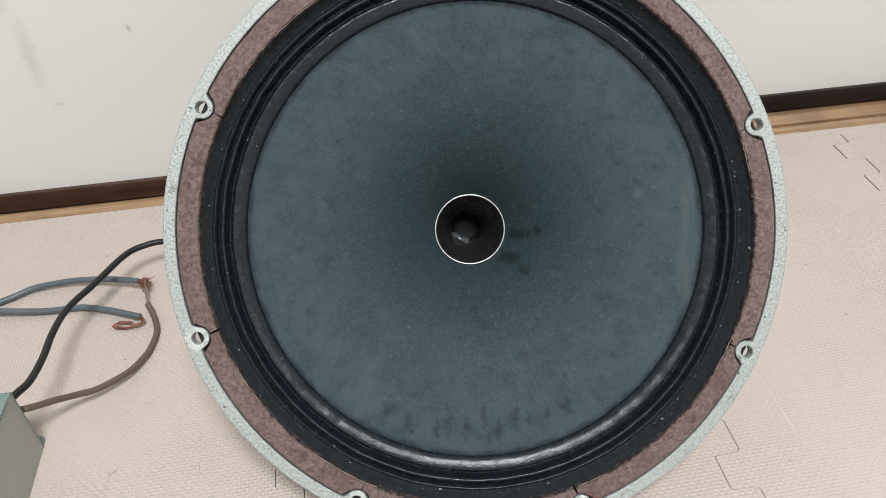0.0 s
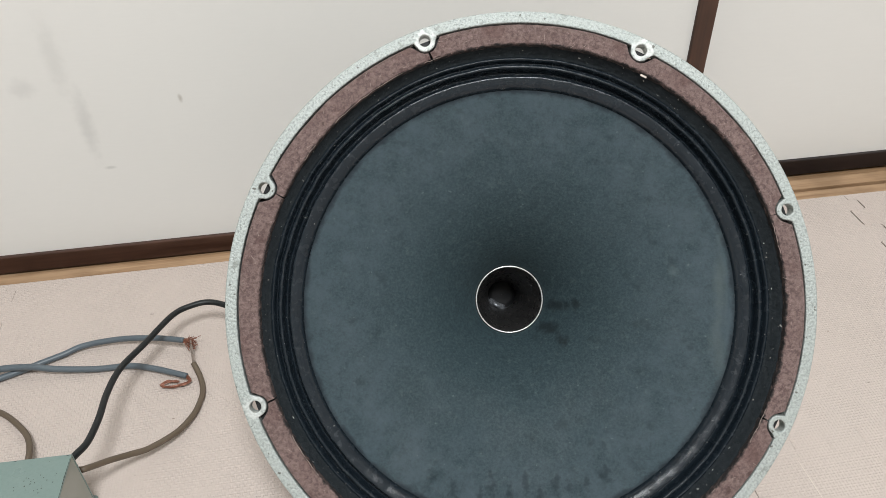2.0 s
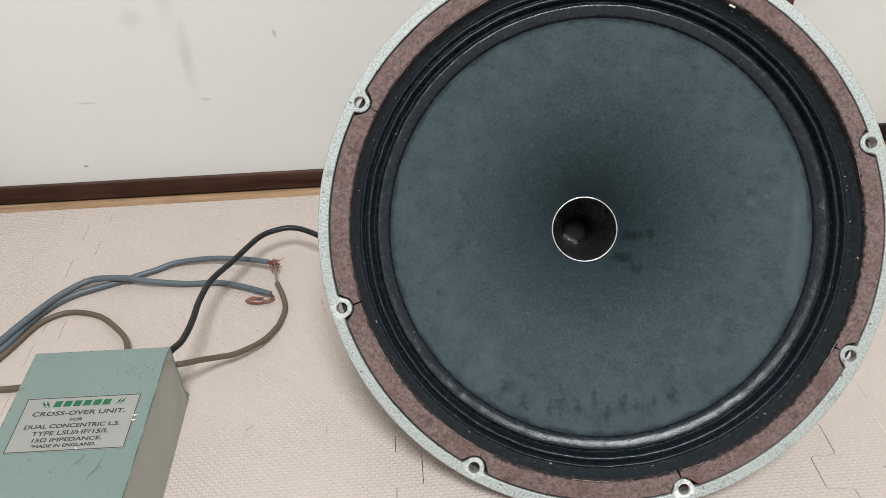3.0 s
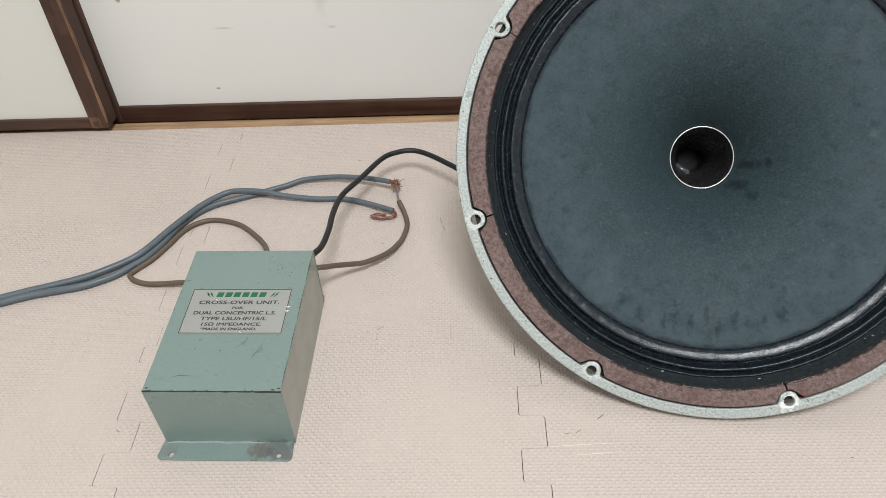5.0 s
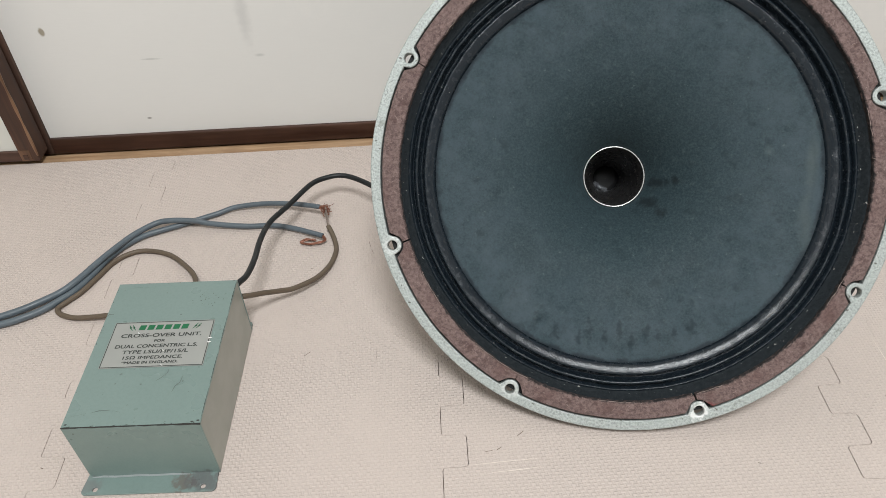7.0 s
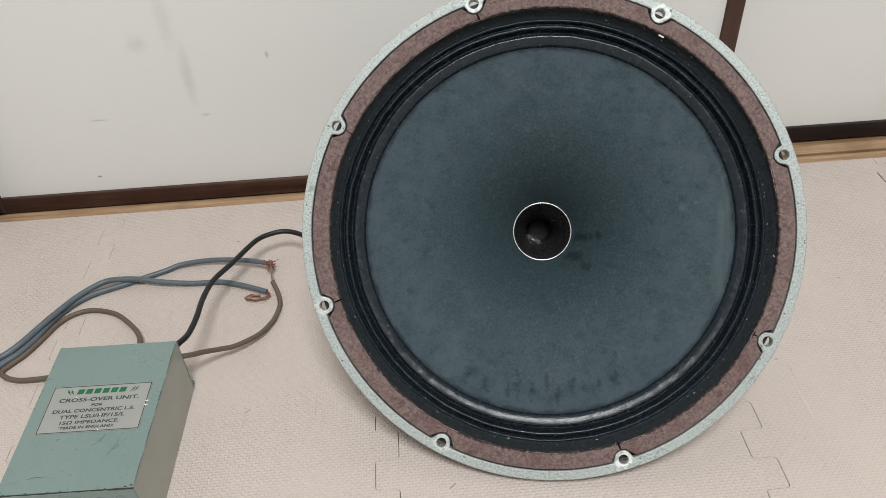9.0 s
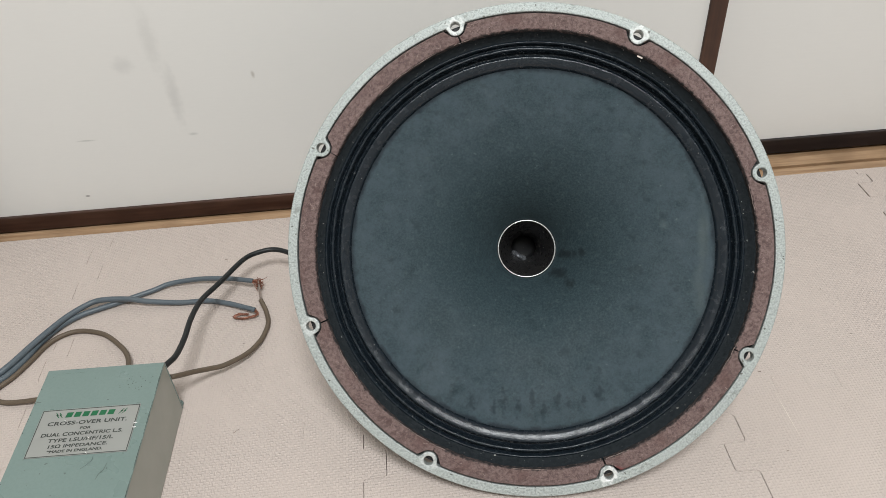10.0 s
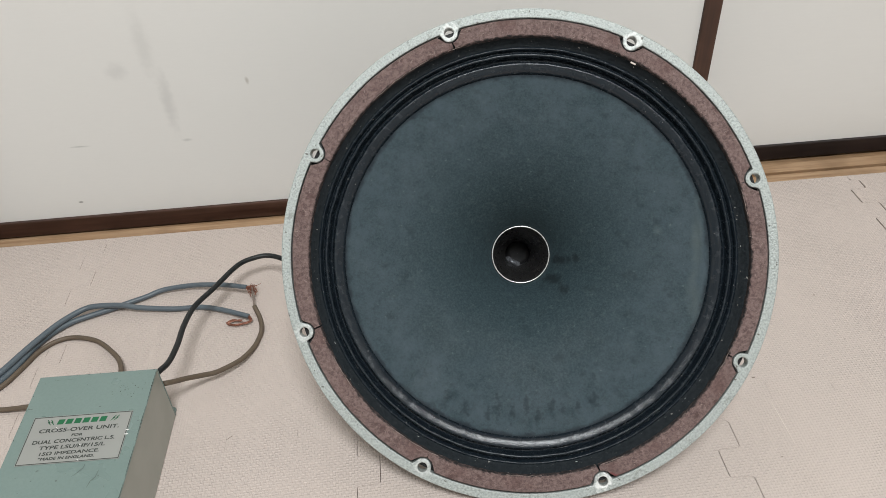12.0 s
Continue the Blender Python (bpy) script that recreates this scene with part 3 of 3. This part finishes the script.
part("phase_plug", lathe([(0.0120, -0.1480), (0.0110, -0.1452), (0.0098, -0.1440), (0.0086, -0.1444), (0.0074, -0.1470), (0.0062, -0.1580), (0.0040, -0.1600), (0.0002, -0.1600)], 72, lip), PLUG, speaker, "glossy dark phase plug", True)
# Black disc that paints in the darkness at the throat's bottom
part("throat_hole", lathe([(0.0118, -0.1530), (0.0118, -0.1508), (0.0068, -0.1496), (0.0040, -0.1500), (0.0002, -0.1500)], 48), BLACK, speaker, "black disc for the shade deep in the horn throat", True)
part("basket", lathe([(0.1835, -0.0090), (0.1800, -0.0150), (0.1500, -0.0480), (0.1000, -0.0860), (0.0720, -0.1000), (0.0700, -0.0970), (0.0980, -0.0820), (0.1470, -0.0440), (0.1660, -0.0089)], 96, close=True), HAMMERED, speaker, "", True)
part("magnet_cover", lathe([(0.0010, -0.1650), (0.0640, -0.1650), (0.0672, -0.1620), (0.0672, -0.1040), (0.0640, -0.0990), (0.0300, -0.0990)], 96), HAMMERED, speaker)

# ---- crossover unit ----
BX, BY, BW, BD, BH = -0.3825, -0.0375, 0.0965, 0.1405, 0.0620
unit = anchor("crossover_unit", Matrix.Translation((BX + BW / 2, BY + BD / 2, 0.0)) @ pose(0, 0, 0, 0, 0, -1.3) @ Matrix.Translation((-BW / 2, -BD / 2, 0.0)), "chipped sage green metal crossover box with printed label, on mat", "crossover unit")


def folded_cover():
    """Top, front and back of one bent sheet."""
    t = 0.0011
    bm = bmesh.new()
    outer = [(0.0, 0.0012), (0.0, BH), (BD, BH), (BD, 0.0012)]
    inner_line = [(t, 0.0012), (t, BH - t), (BD - t, BH - t), (BD - t, 0.0012)]
    loops = []
    for x in (0.0, BW):
        loops.append(([bm.verts.new((x, y, z)) for y, z in outer], [bm.verts.new((x, y, z)) for y, z in inner_line]))
    (o0, i0), (o1, i1) = loops
    folds = []
    for k in range(3):
        f = bm.faces.new((o0[k], o0[k + 1], o1[k + 1], o1[k]))
        bm.faces.new((i0[k], i1[k], i1[k + 1], i0[k + 1]))
        bm.faces.new((o0[k], i0[k], i0[k + 1], o0[k + 1]))
        bm.faces.new((o1[k], o1[k + 1], i1[k + 1], i1[k]))
    for o, i in ((0, 0), (3, 3)):
        bm.faces.new((o0[o], o1[o], i1[i], i0[i]))
    bm.edges.ensure_lookup_table()
    folds = [e for e in bm.edges if abs(e.verts[0].co.x - e.verts[1].co.x) > 0.05 and all(v.co.z > BH - 1e-5 for v in e.verts)]
    bmesh.ops.bevel(bm, geom=folds, offset=0.0011, segments=3, profile=0.5, affect="EDGES")
    return bm


part("cover", folded_cover(), GREEN, unit, "sage green enamel with dark chips")
for y0, y1, sgn in ((-0.0155, 0.0012, -1), (BD - 0.0012, BD + 0.0085, 1)):
    rr = 0.0034
    tip = y0 if sgn < 0 else y1
    base = y1 if sgn < 0 else y0
    turn = [k * math.pi / 10 for k in range(6)]
    right = [(BW - 0.0008 - rr + rr * math.cos(a), tip - sgn * rr + sgn * rr * math.sin(a)) for a in turn]
    left = [(-0.0030 + rr - rr * math.cos(a), tip - sgn * rr + sgn * rr * math.sin(a)) for a in reversed(turn)]
    out = [(-0.0012, base), (BW - 0.0014, base)] + right + left
    part("flange", plate([out, circle(0.0068, tip - sgn * 0.0042, 0.0019, 20), circle(BW - 0.0105, tip - sgn * 0.0042, 0.0019, 20)], 0.0002, 0.0016, 0.0003), GREEN, unit, "screw flange with rust and scraped paint")
for x0, x1 in ((0.0004, 0.0027), (BW - 0.0027, BW - 0.0004)):
    part("side_panel", block(x0, x1, 0.0009, BD + 0.0004, 0.0004, BH - 0.0013), GREY_SIDE, unit, "grey-green side panel, its colour paled for the mat's reflection")
part("grommet", lathe([(0.0022, -0.0015), (0.0045, -0.0015), (0.0048, 0.0), (0.0045, 0.0015), (0.0022, 0.0015)], 20, close=True), BROWN_PVC, unit, "", True).matrix_local = pose(BW - 0.0070, BD + 0.0010, 0.0330, 90, 0, 0)

LX0, LX1, LY0, LY1, LZ = 0.0100, 0.0874, 0.0513, 0.0966, BH
label_plate = part("label_plate", block(LX0, LX1, LY0, LY1, LZ + 0.0001, LZ + 0.0004), LABEL, unit, "silver label with dark and green printing")
LW, LH = LX1 - LX0, LY1 - LY0
part("border", plate([[(LX0 + 0.0004, LY0 + 0.0004), (LX1 - 0.0004, LY0 + 0.0004), (LX1 - 0.0004, LY1 - 0.0004), (LX0 + 0.0004, LY1 - 0.0004)],
                      [(LX0 + 0.0010, LY0 + 0.0010), (LX1 - 0.0010, LY0 + 0.0010), (LX1 - 0.0010, LY1 - 0.0010), (LX0 + 0.0010, LY1 - 0.0010)]], LZ + 0.00042, LZ + 0.00052), INK, label_plate, "dark printed border")
for text, u0, u1, v, h in (("CROSS-OVER UNIT.", 0.105, 0.90, 0.315, 0.0035), ("FOR", 0.45, 0.555, 0.44, 0.0023), ("DUAL CONCENTRIC L.S.", 0.085, 0.89, 0.55, 0.0032),
                           ("TYPE LSU/HF/15/L", 0.175, 0.815, 0.675, 0.0033), ("15\u03a9 IMPEDANCE.", 0.20, 0.777, 0.795, 0.0031), ("\u201cMADE IN ENGLAND.", 0.205, 0.744, 0.90, 0.0024)):
    part("print_line", lettering(text, LX0 + u0 * LW, LX0 + u1 * LW, LY1 - v * LH, h, LZ + 0.00050), INK, label_plate)
for k in range(6):
    x = LX0 + LW * (0.255 + 0.085 * k)
    y = LY1 - 0.135 * LH
    part("logo_shape", plate([[(x, y - 0.0024), (x + 0.0050, y - 0.0024), (x + 0.0057, y + 0.0024), (x + 0.0007, y + 0.0024)]], LZ + 0.00042, LZ + 0.00052), INK_GREEN, label_plate)
for u, s in ((0.165, 1), (0.86, -1)):
    for k in range(2):
        x, y = LX0 + LW * u + s * 0.0026 * k, LY1 - 0.13 * LH
        part("logo_bolt", stroke([(x - s * 0.0012, y + 0.0026), (x + s * 0.0008, y - 0.0002), (x - s * 0.0003, y + 0.0004), (x + s * 0.0024, y - 0.0028)], 0.0011, LZ + 0.00050), INK_GREEN, label_plate)

for u, v in ((0.27, 0.26), (0.60, 0.97), (0.57, 0.66)):
    x, y = LX0 + u * LW, LY1 - v * LH
    part("white_fleck", stroke([(x - 0.0008, y + 0.0010), (x, y), (x + 0.0010, y - 0.0008)], 0.0005, LZ + 0.0006), FLECK, unit, "white paint fleck")
for v in (0.42, 0.51):
    y = LY1 - v * LH
    part("white_fleck", stroke([(LX1 - 0.0014, y + 0.0002), (LX1 + 0.0002, y), (LX1 + 0.0016, y + 0.0003)], 0.0013, LZ + 0.0006), FLECK, unit, "white paint fleck")
for pts, w in (([(0.0615, 0.0425), (0.0630, 0.0470), (0.0625, 0.0490)], 0.0007), ([(0.0560, 0.0385), (0.0600, 0.0420), (0.0618, 0.0450)], 0.0006), ([(0.0700, 0.0280), (0.0712, 0.0330), (0.0740, 0.0365), (0.0750, 0.0430)], 0.0008),
               ([(0.0040, 0.0095), (0.0140, 0.0120)], 0.0004), ([(0.0180, 0.0125), (0.0225, 0.0138), (0.0300, 0.0140)], 0.0009), ([(0.0320, 0.0135), (0.0380, 0.0120)], 0.0004), ([(0.0130, 0.1350), (0.0200, 0.1353)], 0.0005), ([(0.0220, 0.1352), (0.0310, 0.1355)], 0.0005)):
    part("scratch", stroke(pts, w * 0.7, BH + 0.00012), MARK, unit, "dark scratch")
rng = random.Random(11)


def chip(x, y, sx, sy):
    bm = bmesh.new()
    bm.faces.new([bm.verts.new((x + sx * math.cos(a) * rng.uniform(0.6, 1.1), y + sy * math.sin(a) * rng.uniform(0.6, 1.1), BH + 0.0001)) for a in (k * math.pi / 3.5 for k in range(7))])
    part("paint_chip", bm, CHIP, unit)


for k in range(46):
    e, u, s = rng.choice("ffrlb"), rng.random(), rng.uniform(0.10, 0.42)
    if e == "f":
        chip(u * BW, 0.0011 + 0.0005 * s, 0.0022 * s, 0.0008 * s)
    elif e == "b":
        chip(u * BW, BD - 0.0011 - 0.0005 * s, 0.0030 * s, 0.0007 * s)
    else:
        chip((0.0008 if e == "l" else BW - 0.0008), 0.002 + u * 0.136, 0.0008 * s, 0.0020 * s)
for x0, x1, y in ((0.0005, 0.022, 0.0007), (0.024, 0.052, 0.0008), (0.053, 0.080, 0.0007), (0.081, 0.0962, 0.0008)):
    part("worn_edge", stroke([(x0, y), ((x0 * 2 + x1) / 3, y + 0.0002), ((x0 + x1 * 2) / 3, y - 0.0001), (x1, y)], 0.0010, BH - 0.00005), CHIP, unit)
for y0, y1 in ((0.004, 0.030), (0.034, 0.062), (0.066, 0.100), (0.104, 0.137)):
    part("worn_edge", stroke([(BW - 0.0003, y0), (BW - 0.0004, (y0 + y1) / 2), (BW - 0.0003, y1)], 0.0005, BH + 0.00008), CHIP, unit)
for x, y in ((BW - 0.002, 0.003), (BW - 0.006, 0.002), (0.0025, 0.003)):
    chip(x, y, 0.0012, 0.0008)
for k in range(22):
    chip(rng.gauss(0.076, 0.007), rng.gauss(0.119, 0.006), rng.uniform(0.0002, 0.0006), rng.uniform(0.0002, 0.0006))
fold_rng = random.Random(17)
fold = [(x, 0.00045, BH - 0.00040) for x in (BW * k / 30 for k in range(31))]
part("worn_fold", tube([(x, y + fold_rng.uniform(-0.0001, 0.0001), z) for x, y, z in fold], lambda u: 0.00030 + 0.00022 * abs(math.sin(23 * u)) + (0.00025 if u > 0.8 or u < 0.06 else 0.0), 6, 2), CHIP, unit, "edge worn to dark metal")
part("bare_fold", stroke([(0.002, -0.0016), (0.010, -0.0008), (0.020, -0.0013), (0.036, -0.0007), (0.046, -0.0012), (0.062, -0.0008), (0.074, -0.0012)], 0.0016, 0.0018), BARE_STEEL, unit, "scraped bare metal fold")

# ---- cables ----
cable = anchor("grey_twin_cable", pose(-0.40, 0.24, 0.0), "grey twin speaker cable with bared copper ends, lying on mat", "cable")


def at_world(ob):
    """Lets a part be given in world places."""
    ob.matrix_parent_inverse = ob.parent.matrix_world.inverted()
    return ob


UPPER = [(-0.2360, 0.2525, 0.0125), (-0.2500, 0.2575, 0.0118), (-0.2665, 0.2630, 0.0102), (-0.2950, 0.2695, 0.0070), (-0.325, 0.269, 0.0048), (-0.342, 0.262, 0.0036), (-0.358, 0.255, 0.0036), (-0.376, 0.247, 0.0036), (-0.393, 0.2405, 0.0036), (-0.411, 0.2325, 0.0036), (-0.426, 0.2195, 0.0036), (-0.438, 0.2010, 0.0036),
         (-0.447, 0.178, 0.0036), (-0.457, 0.159, 0.0036), (-0.467, 0.148, 0.0036), (-0.476, 0.139, 0.0036), (-0.488, 0.131, 0.0036), (-0.507, 0.1225, 0.0036), (-0.535, 0.1160, 0.0036), (-0.563, 0.1075, 0.0036), (-0.66, 0.070, 0.0036), (-0.80, 0.00, 0.0036), (-0.98, -0.12, 0.0036), (-1.15, -0.30, 0.0036)]
LOWER = [(-0.231, 0.2145, 0.0068), (-0.243, 0.221, 0.0060), (-0.260, 0.230, 0.0046), (-0.282, 0.238, 0.0036), (-0.310, 0.239, 0.0036), (-0.343, 0.2420, 0.0064), (-0.362, 0.2450, 0.0092), (-0.386, 0.2465, 0.0100), (-0.401, 0.2440, 0.0092), (-0.419, 0.2285, 0.0088), (-0.433, 0.2080, 0.0088),
         (-0.444, 0.189, 0.0088), (-0.4545, 0.1705, 0.0082), (-0.4655, 0.1575, 0.0066), (-0.480, 0.1490, 0.0044), (-0.504, 0.1355, 0.0036), (-0.535, 0.1238, 0.0036), (-0.563, 0.1142, 0.0036), (-0.66, 0.0770, 0.0036), (-0.80, 0.007, 0.0036), (-0.98, -0.112, 0.0036), (-1.15, -0.290, 0.0036)]
for pts in (UPPER, LOWER):
    at_world(part("conductor", tube(pts, lambda u: 0.0025 + 0.0008 * min(1.0, u * 1.4)), GREY_PVC, cable, "grey plastic insulated core", True))


def strands(base, way, count, length, spread, curl, seed):
    bm = bmesh.new()
    r = random.Random(seed)
    base, way = Vector(base), Vector(way).normalized()
    for k in range(count):
        q = base + Vector((r.gauss(0, 0.0009), r.gauss(0, 0.0009), r.gauss(0, 0.0007)))
        pts = [q]
        d = way.copy()
        n = length * r.uniform(0.6, 1.1)
        for i in range(4):
            d = (d + Vector((r.gauss(0, spread), r.gauss(0, spread), r.gauss(0, spread * 0.6) - curl * 0.1))).normalized()
            q = q + d * n / 4
            q.z = max(q.z, 0.0006)
            pts.append(q.copy())
        tube(pts, 0.00027, 5, 3, bm)
    return bm


at_world(part("copper_end", strands((-0.236, 0.2525, 0.0122), (1.0, -0.05, -0.1), 46, 0.013, 0.42, 1.0, 3), COPPER, cable, "frayed bare copper strands"))
copper = bmesh.new()
r7 = random.Random(8)
for k in range(22):
    j = [Vector((r7.gauss(0, 0.0007), r7.gauss(0, 0.0007), r7.gauss(0, 0.0005))) for _ in range(7)]
    tube([Vector(p) + q for p, q in zip(((-0.231, 0.2145, 0.0062), (-0.2285, 0.2108, 0.0046), (-0.2350, 0.2082, 0.0032), (-0.2450, 0.2082, 0.0026), (-0.2520, 0.2108, 0.0026), (-0.2475, 0.2138, 0.0034), (-0.2390, 0.2128, 0.0036)), j)], 0.00030, 5, 4, copper)
at_world(part("copper_end", copper, COPPER, cable, "folded bare copper strands"))

wire = anchor("brown_wire", pose(-0.25, 0.14, 0.0), "brown insulated wire from box twisted to bare copper", "wire")
at_world(part("sheath", tube([(-0.2950, 0.1045, 0.0325), (-0.2905, 0.1085, 0.0345), (-0.2850, 0.1080, 0.0360), (-0.2803, 0.1148, 0.0300), (-0.2732, 0.1225, 0.0240), (-0.2618, 0.1320, 0.0160), (-0.2502, 0.1390, 0.0115),
                              (-0.2326, 0.1544, 0.0075), (-0.2230, 0.1710, 0.0045), (-0.2190, 0.1840, 0.0030), (-0.2170, 0.1990, 0.0028), (-0.2205, 0.2150, 0.0035), (-0.2262, 0.2275, 0.0078)], 0.0024), BROWN_PVC, wire, "", True))
tw = bmesh.new()
for k in range(5):
    ph = k * 1.3
    tube([(-0.2262 - 0.0042 * u + 0.0007 * math.cos(9 * u + ph), 0.2275 + 0.025 * u, 0.0078 + 0.004 * u + 0.0007 * math.sin(9 * u + ph)) for u in (i / 9 for i in range(10))], 0.00045, 5, 2, tw)
at_world(part("bare_strands", tw, TINNED, wire, "twisted bare strands"))

loop = anchor("brown_loop_wire", pose(-0.42, 0.17, 0.0), "brown insulated wire looping over mat behind box", "wire")
at_world(part("sheath", tube([(-0.338, 0.1010, 0.0300), (-0.3355, 0.1180, 0.0250), (-0.3390, 0.1420, 0.0130), (-0.3460, 0.1650, 0.0075), (-0.3580, 0.1830, 0.0045), (-0.3790, 0.2030, 0.0027), (-0.4030, 0.2110, 0.0026), (-0.4200, 0.2075, 0.0026), (-0.4325, 0.1955, 0.0026), (-0.4415, 0.1765, 0.0026),
                              (-0.4510, 0.1580, 0.0026), (-0.4610, 0.1455, 0.0026), (-0.4660, 0.1380, 0.0026), (-0.4610, 0.1310, 0.0026), (-0.4470, 0.1255, 0.0028), (-0.4300, 0.1240, 0.0040), (-0.4130, 0.1220, 0.0070), (-0.3960, 0.1150, 0.0130), (-0.3790, 0.1000, 0.0200)], 0.0024), BROWN_PVC, loop, "", True))

lead = anchor("black_cable", pose(-0.24, 0.2, 0.0), "black round cable arching from box to loudspeaker", "cable")
at_world(part("sheath", tube([(-0.2920, 0.1035, 0.0500), (-0.2872, 0.1117, 0.0490), (-0.2829, 0.1239, 0.0460), (-0.2804, 0.1469, 0.0430), (-0.2795, 0.1741, 0.0410), (-0.2748, 0.2019, 0.0380), (-0.2611, 0.2311, 0.0340), (-0.2426, 0.2652, 0.0320), (-0.2268, 0.2766, 0.0310),
                              (-0.2120, 0.2789, 0.0305), (-0.1960, 0.2715, 0.0300), (-0.1745, 0.2530, 0.0305), (-0.1550, 0.2340, 0.0320), (-0.1300, 0.2150, 0.0400), (-0.0950, 0.2000, 0.0600)], 0.0026), BLACK_PVC, lead, "", True))

# ---- floor: foam mats in jigsaw tiles ----
floor = anchor("floor", pose(0, 0, 0), "pale pink-beige foam floor mats with interlocking jigsaw edges", "floor", kind="structure")
part("subfloor", block(XW, XE, YS, 0.370, -0.06, SUB), BARE_WOOD, floor)
XS = [-0.419 - 0.3005 * k for k in range(5, 0, -1)] + [-0.419, -0.114, 0.184, 0.471] + [0.471 + 0.299 * k for k in range(1, 5)]
XS[0], XS[-1] = XW + 0.004, XE - 0.004
YS_SEAMS = [0.3745, 0.0655] + [0.0655 - 0.3036 * k for k in range(1, 9)]
YS_SEAMS[-1] = YS + 0.004
AMP = 0.0095


def seam(length, first, count=11):
    """Offsets of the jigsaw line along a seam: (place, offset), rounded at the corners."""
    hp = length / count
    pts = [(0.0, 0.0), (0.010, 0.0)]
    s = first
    for k in range(count):
        a, b = k * hp, (k + 1) * hp
        a2, b2 = (max(a, 0.010), min(b, length - 0.010))
        pts += [(a2 + 0.0001, s * AMP * 0.72), (a2 + 0.0011, s * AMP * 0.95), (a2 + 0.0028, s * AMP), (b2 - 0.0028, s * AMP), (b2 - 0.0011, s * AMP * 0.95), (b2 - 0.0001, s * AMP * 0.72)]
        s = -s
    return pts + [(length - 0.010, 0.0), (length, 0.0)]


def tile_outline(i, j):
    x0, x1, y1, y0 = XS[i], XS[i + 1], YS_SEAMS[j], YS_SEAMS[j + 1]
    first = 1 if j == 0 else -1
    bottom = [(x0 + p, y0 + o) for p, o in seam(x1 - x0, 1, 10)] if j < len(YS_SEAMS) - 2 else [(x0, y0), (x1, y0)]
    top = [(x0 + p, y1 + o) for p, o in seam(x1 - x0, 1, 10)] if j > 0 else [(x0, y1), (x1, y1)]
    left = [(x0 + o, y1 - p) for p, o in seam(y1 - y0, first)] if i > 0 else [(x0, y1), (x0, y0)]
    right = [(x1 + o, y1 - p) for p, o in seam(y1 - y0, first)] if i < len(XS) - 2 else [(x1, y1), (x1, y0)]
    return [(p, 1) for p in left[:-1]] + [(p, 0) for p in bottom[:-1]] + [(p, 1) for p in right[::-1][:-1]] + [(p, 0) for p in top[::-1][:-1]]


rng = random.Random(21)
for j in range(len(YS_SEAMS) - 1):
    for i in range(len(XS) - 1):
        tagged_pts = tile_outline(i, j)
        pts = [p for p, _ in tagged_pts]
        n = len(pts)
        gx, gy = (0.0015 if 0.4 < XS[i] < 0.5 else 0.00013 if XS[i] < -0.5 else 0.00026 if XS[i] < -0.2 else 0.00015), (0.00004 if XS[i] < -0.2 else 0.00011)
        flat = 0.00005 if 0.1 < XS[i] < 0.4 else 0.00002
        ins = []
        for k in range(n):
            a, b, c = Vector(pts[k - 1]), Vector(pts[k]), Vector(pts[(k + 1) % n])
            way = (c - a)
            nrm = Vector((-way.y, way.x)).normalized() if way.length > 1e-9 else Vector((0, 0))
            ins.append((b, nrm if tagged_pts[k][1] else nrm * (flat / gx)))
        dx, dy = rng.uniform(-0.00012, 0.00012), rng.uniform(-0.00003, 0.00003)
        bm = bmesh.new()
        low = [bm.verts.new((b.x + q.x * gx + dx, b.y + q.y * gy + dy, SUB)) for b, q in ins]
        mid = [bm.verts.new((b.x + q.x * gx + dx, b.y + q.y * gy + dy, -0.0005)) for b, q in ins]
        top = [bm.verts.new((b.x + q.x * (gx + 0.0001) + dx, b.y + q.y * (gy + 0.00005) + dy, 0.0)) for b, q in ins]
        for a, b in ((low, mid), (mid, top)):
            for k in range(n):
                bm.faces.new((a[k], a[(k + 1) % n], b[(k + 1) % n], b[k]))
        bm.faces.new(top)
        part("mat_tile", bm, FOAM, floor)

for pts, w in (([(-0.092, -0.0335), (-0.086, -0.0325)], 0.0010), ([(-0.083, -0.0325), (-0.079, -0.030)], 0.0012), ([(-0.066, -0.021), (-0.061, -0.017)], 0.0016), ([(-0.236, 0.0690), (-0.231, 0.0730)], 0.0010), ([(-0.186, 0.2100), (-0.184, 0.2020)], 0.0010),
               ([(-0.183, 0.1980), (-0.181, 0.1920)], 0.0009), ([(-0.425, 0.2000), (-0.4255, 0.1900)], 0.0007), ([(0.205, 0.0880), (0.208, 0.0880)], 0.0020), ([(0.398, 0.0300), (0.401, 0.0300)], 0.0016), ([(0.105, -0.0550), (0.107, -0.0555)], 0.0014), ([(-0.4255, -0.0260), (-0.4230, -0.0270)], 0.0016),
               ([(-0.2745, 0.3065), (-0.2715, 0.3060)], 0.0020), ([(-0.2400, 0.1755), (-0.2380, 0.1750)], 0.0012), ([(0.2325, 0.0810), (0.2355, 0.0810)], 0.0022), ([(0.3360, 0.1160), (0.3380, 0.1160)], 0.0016), ([(0.2220, -0.0030), (0.2245, -0.0025)], 0.0010)):
    part("scuff_mark", stroke(pts, w, 0.0002), SCUFF, floor, "small dark scuff")
for pts, w in (([(-0.104, -0.0440), (-0.080, -0.0425), (-0.054, -0.0415)], 0.0007), ([(0.2380, 0.0570), (0.2385, 0.0330), (0.2390, 0.0090)], 0.0006), ([(-0.088, -0.0510), (-0.070, -0.0500), (-0.052, -0.0485)], 0.0008)):
    part("scuff_mark", stroke(pts, w, 0.0002), SCRATCH, floor, "pale scratch")
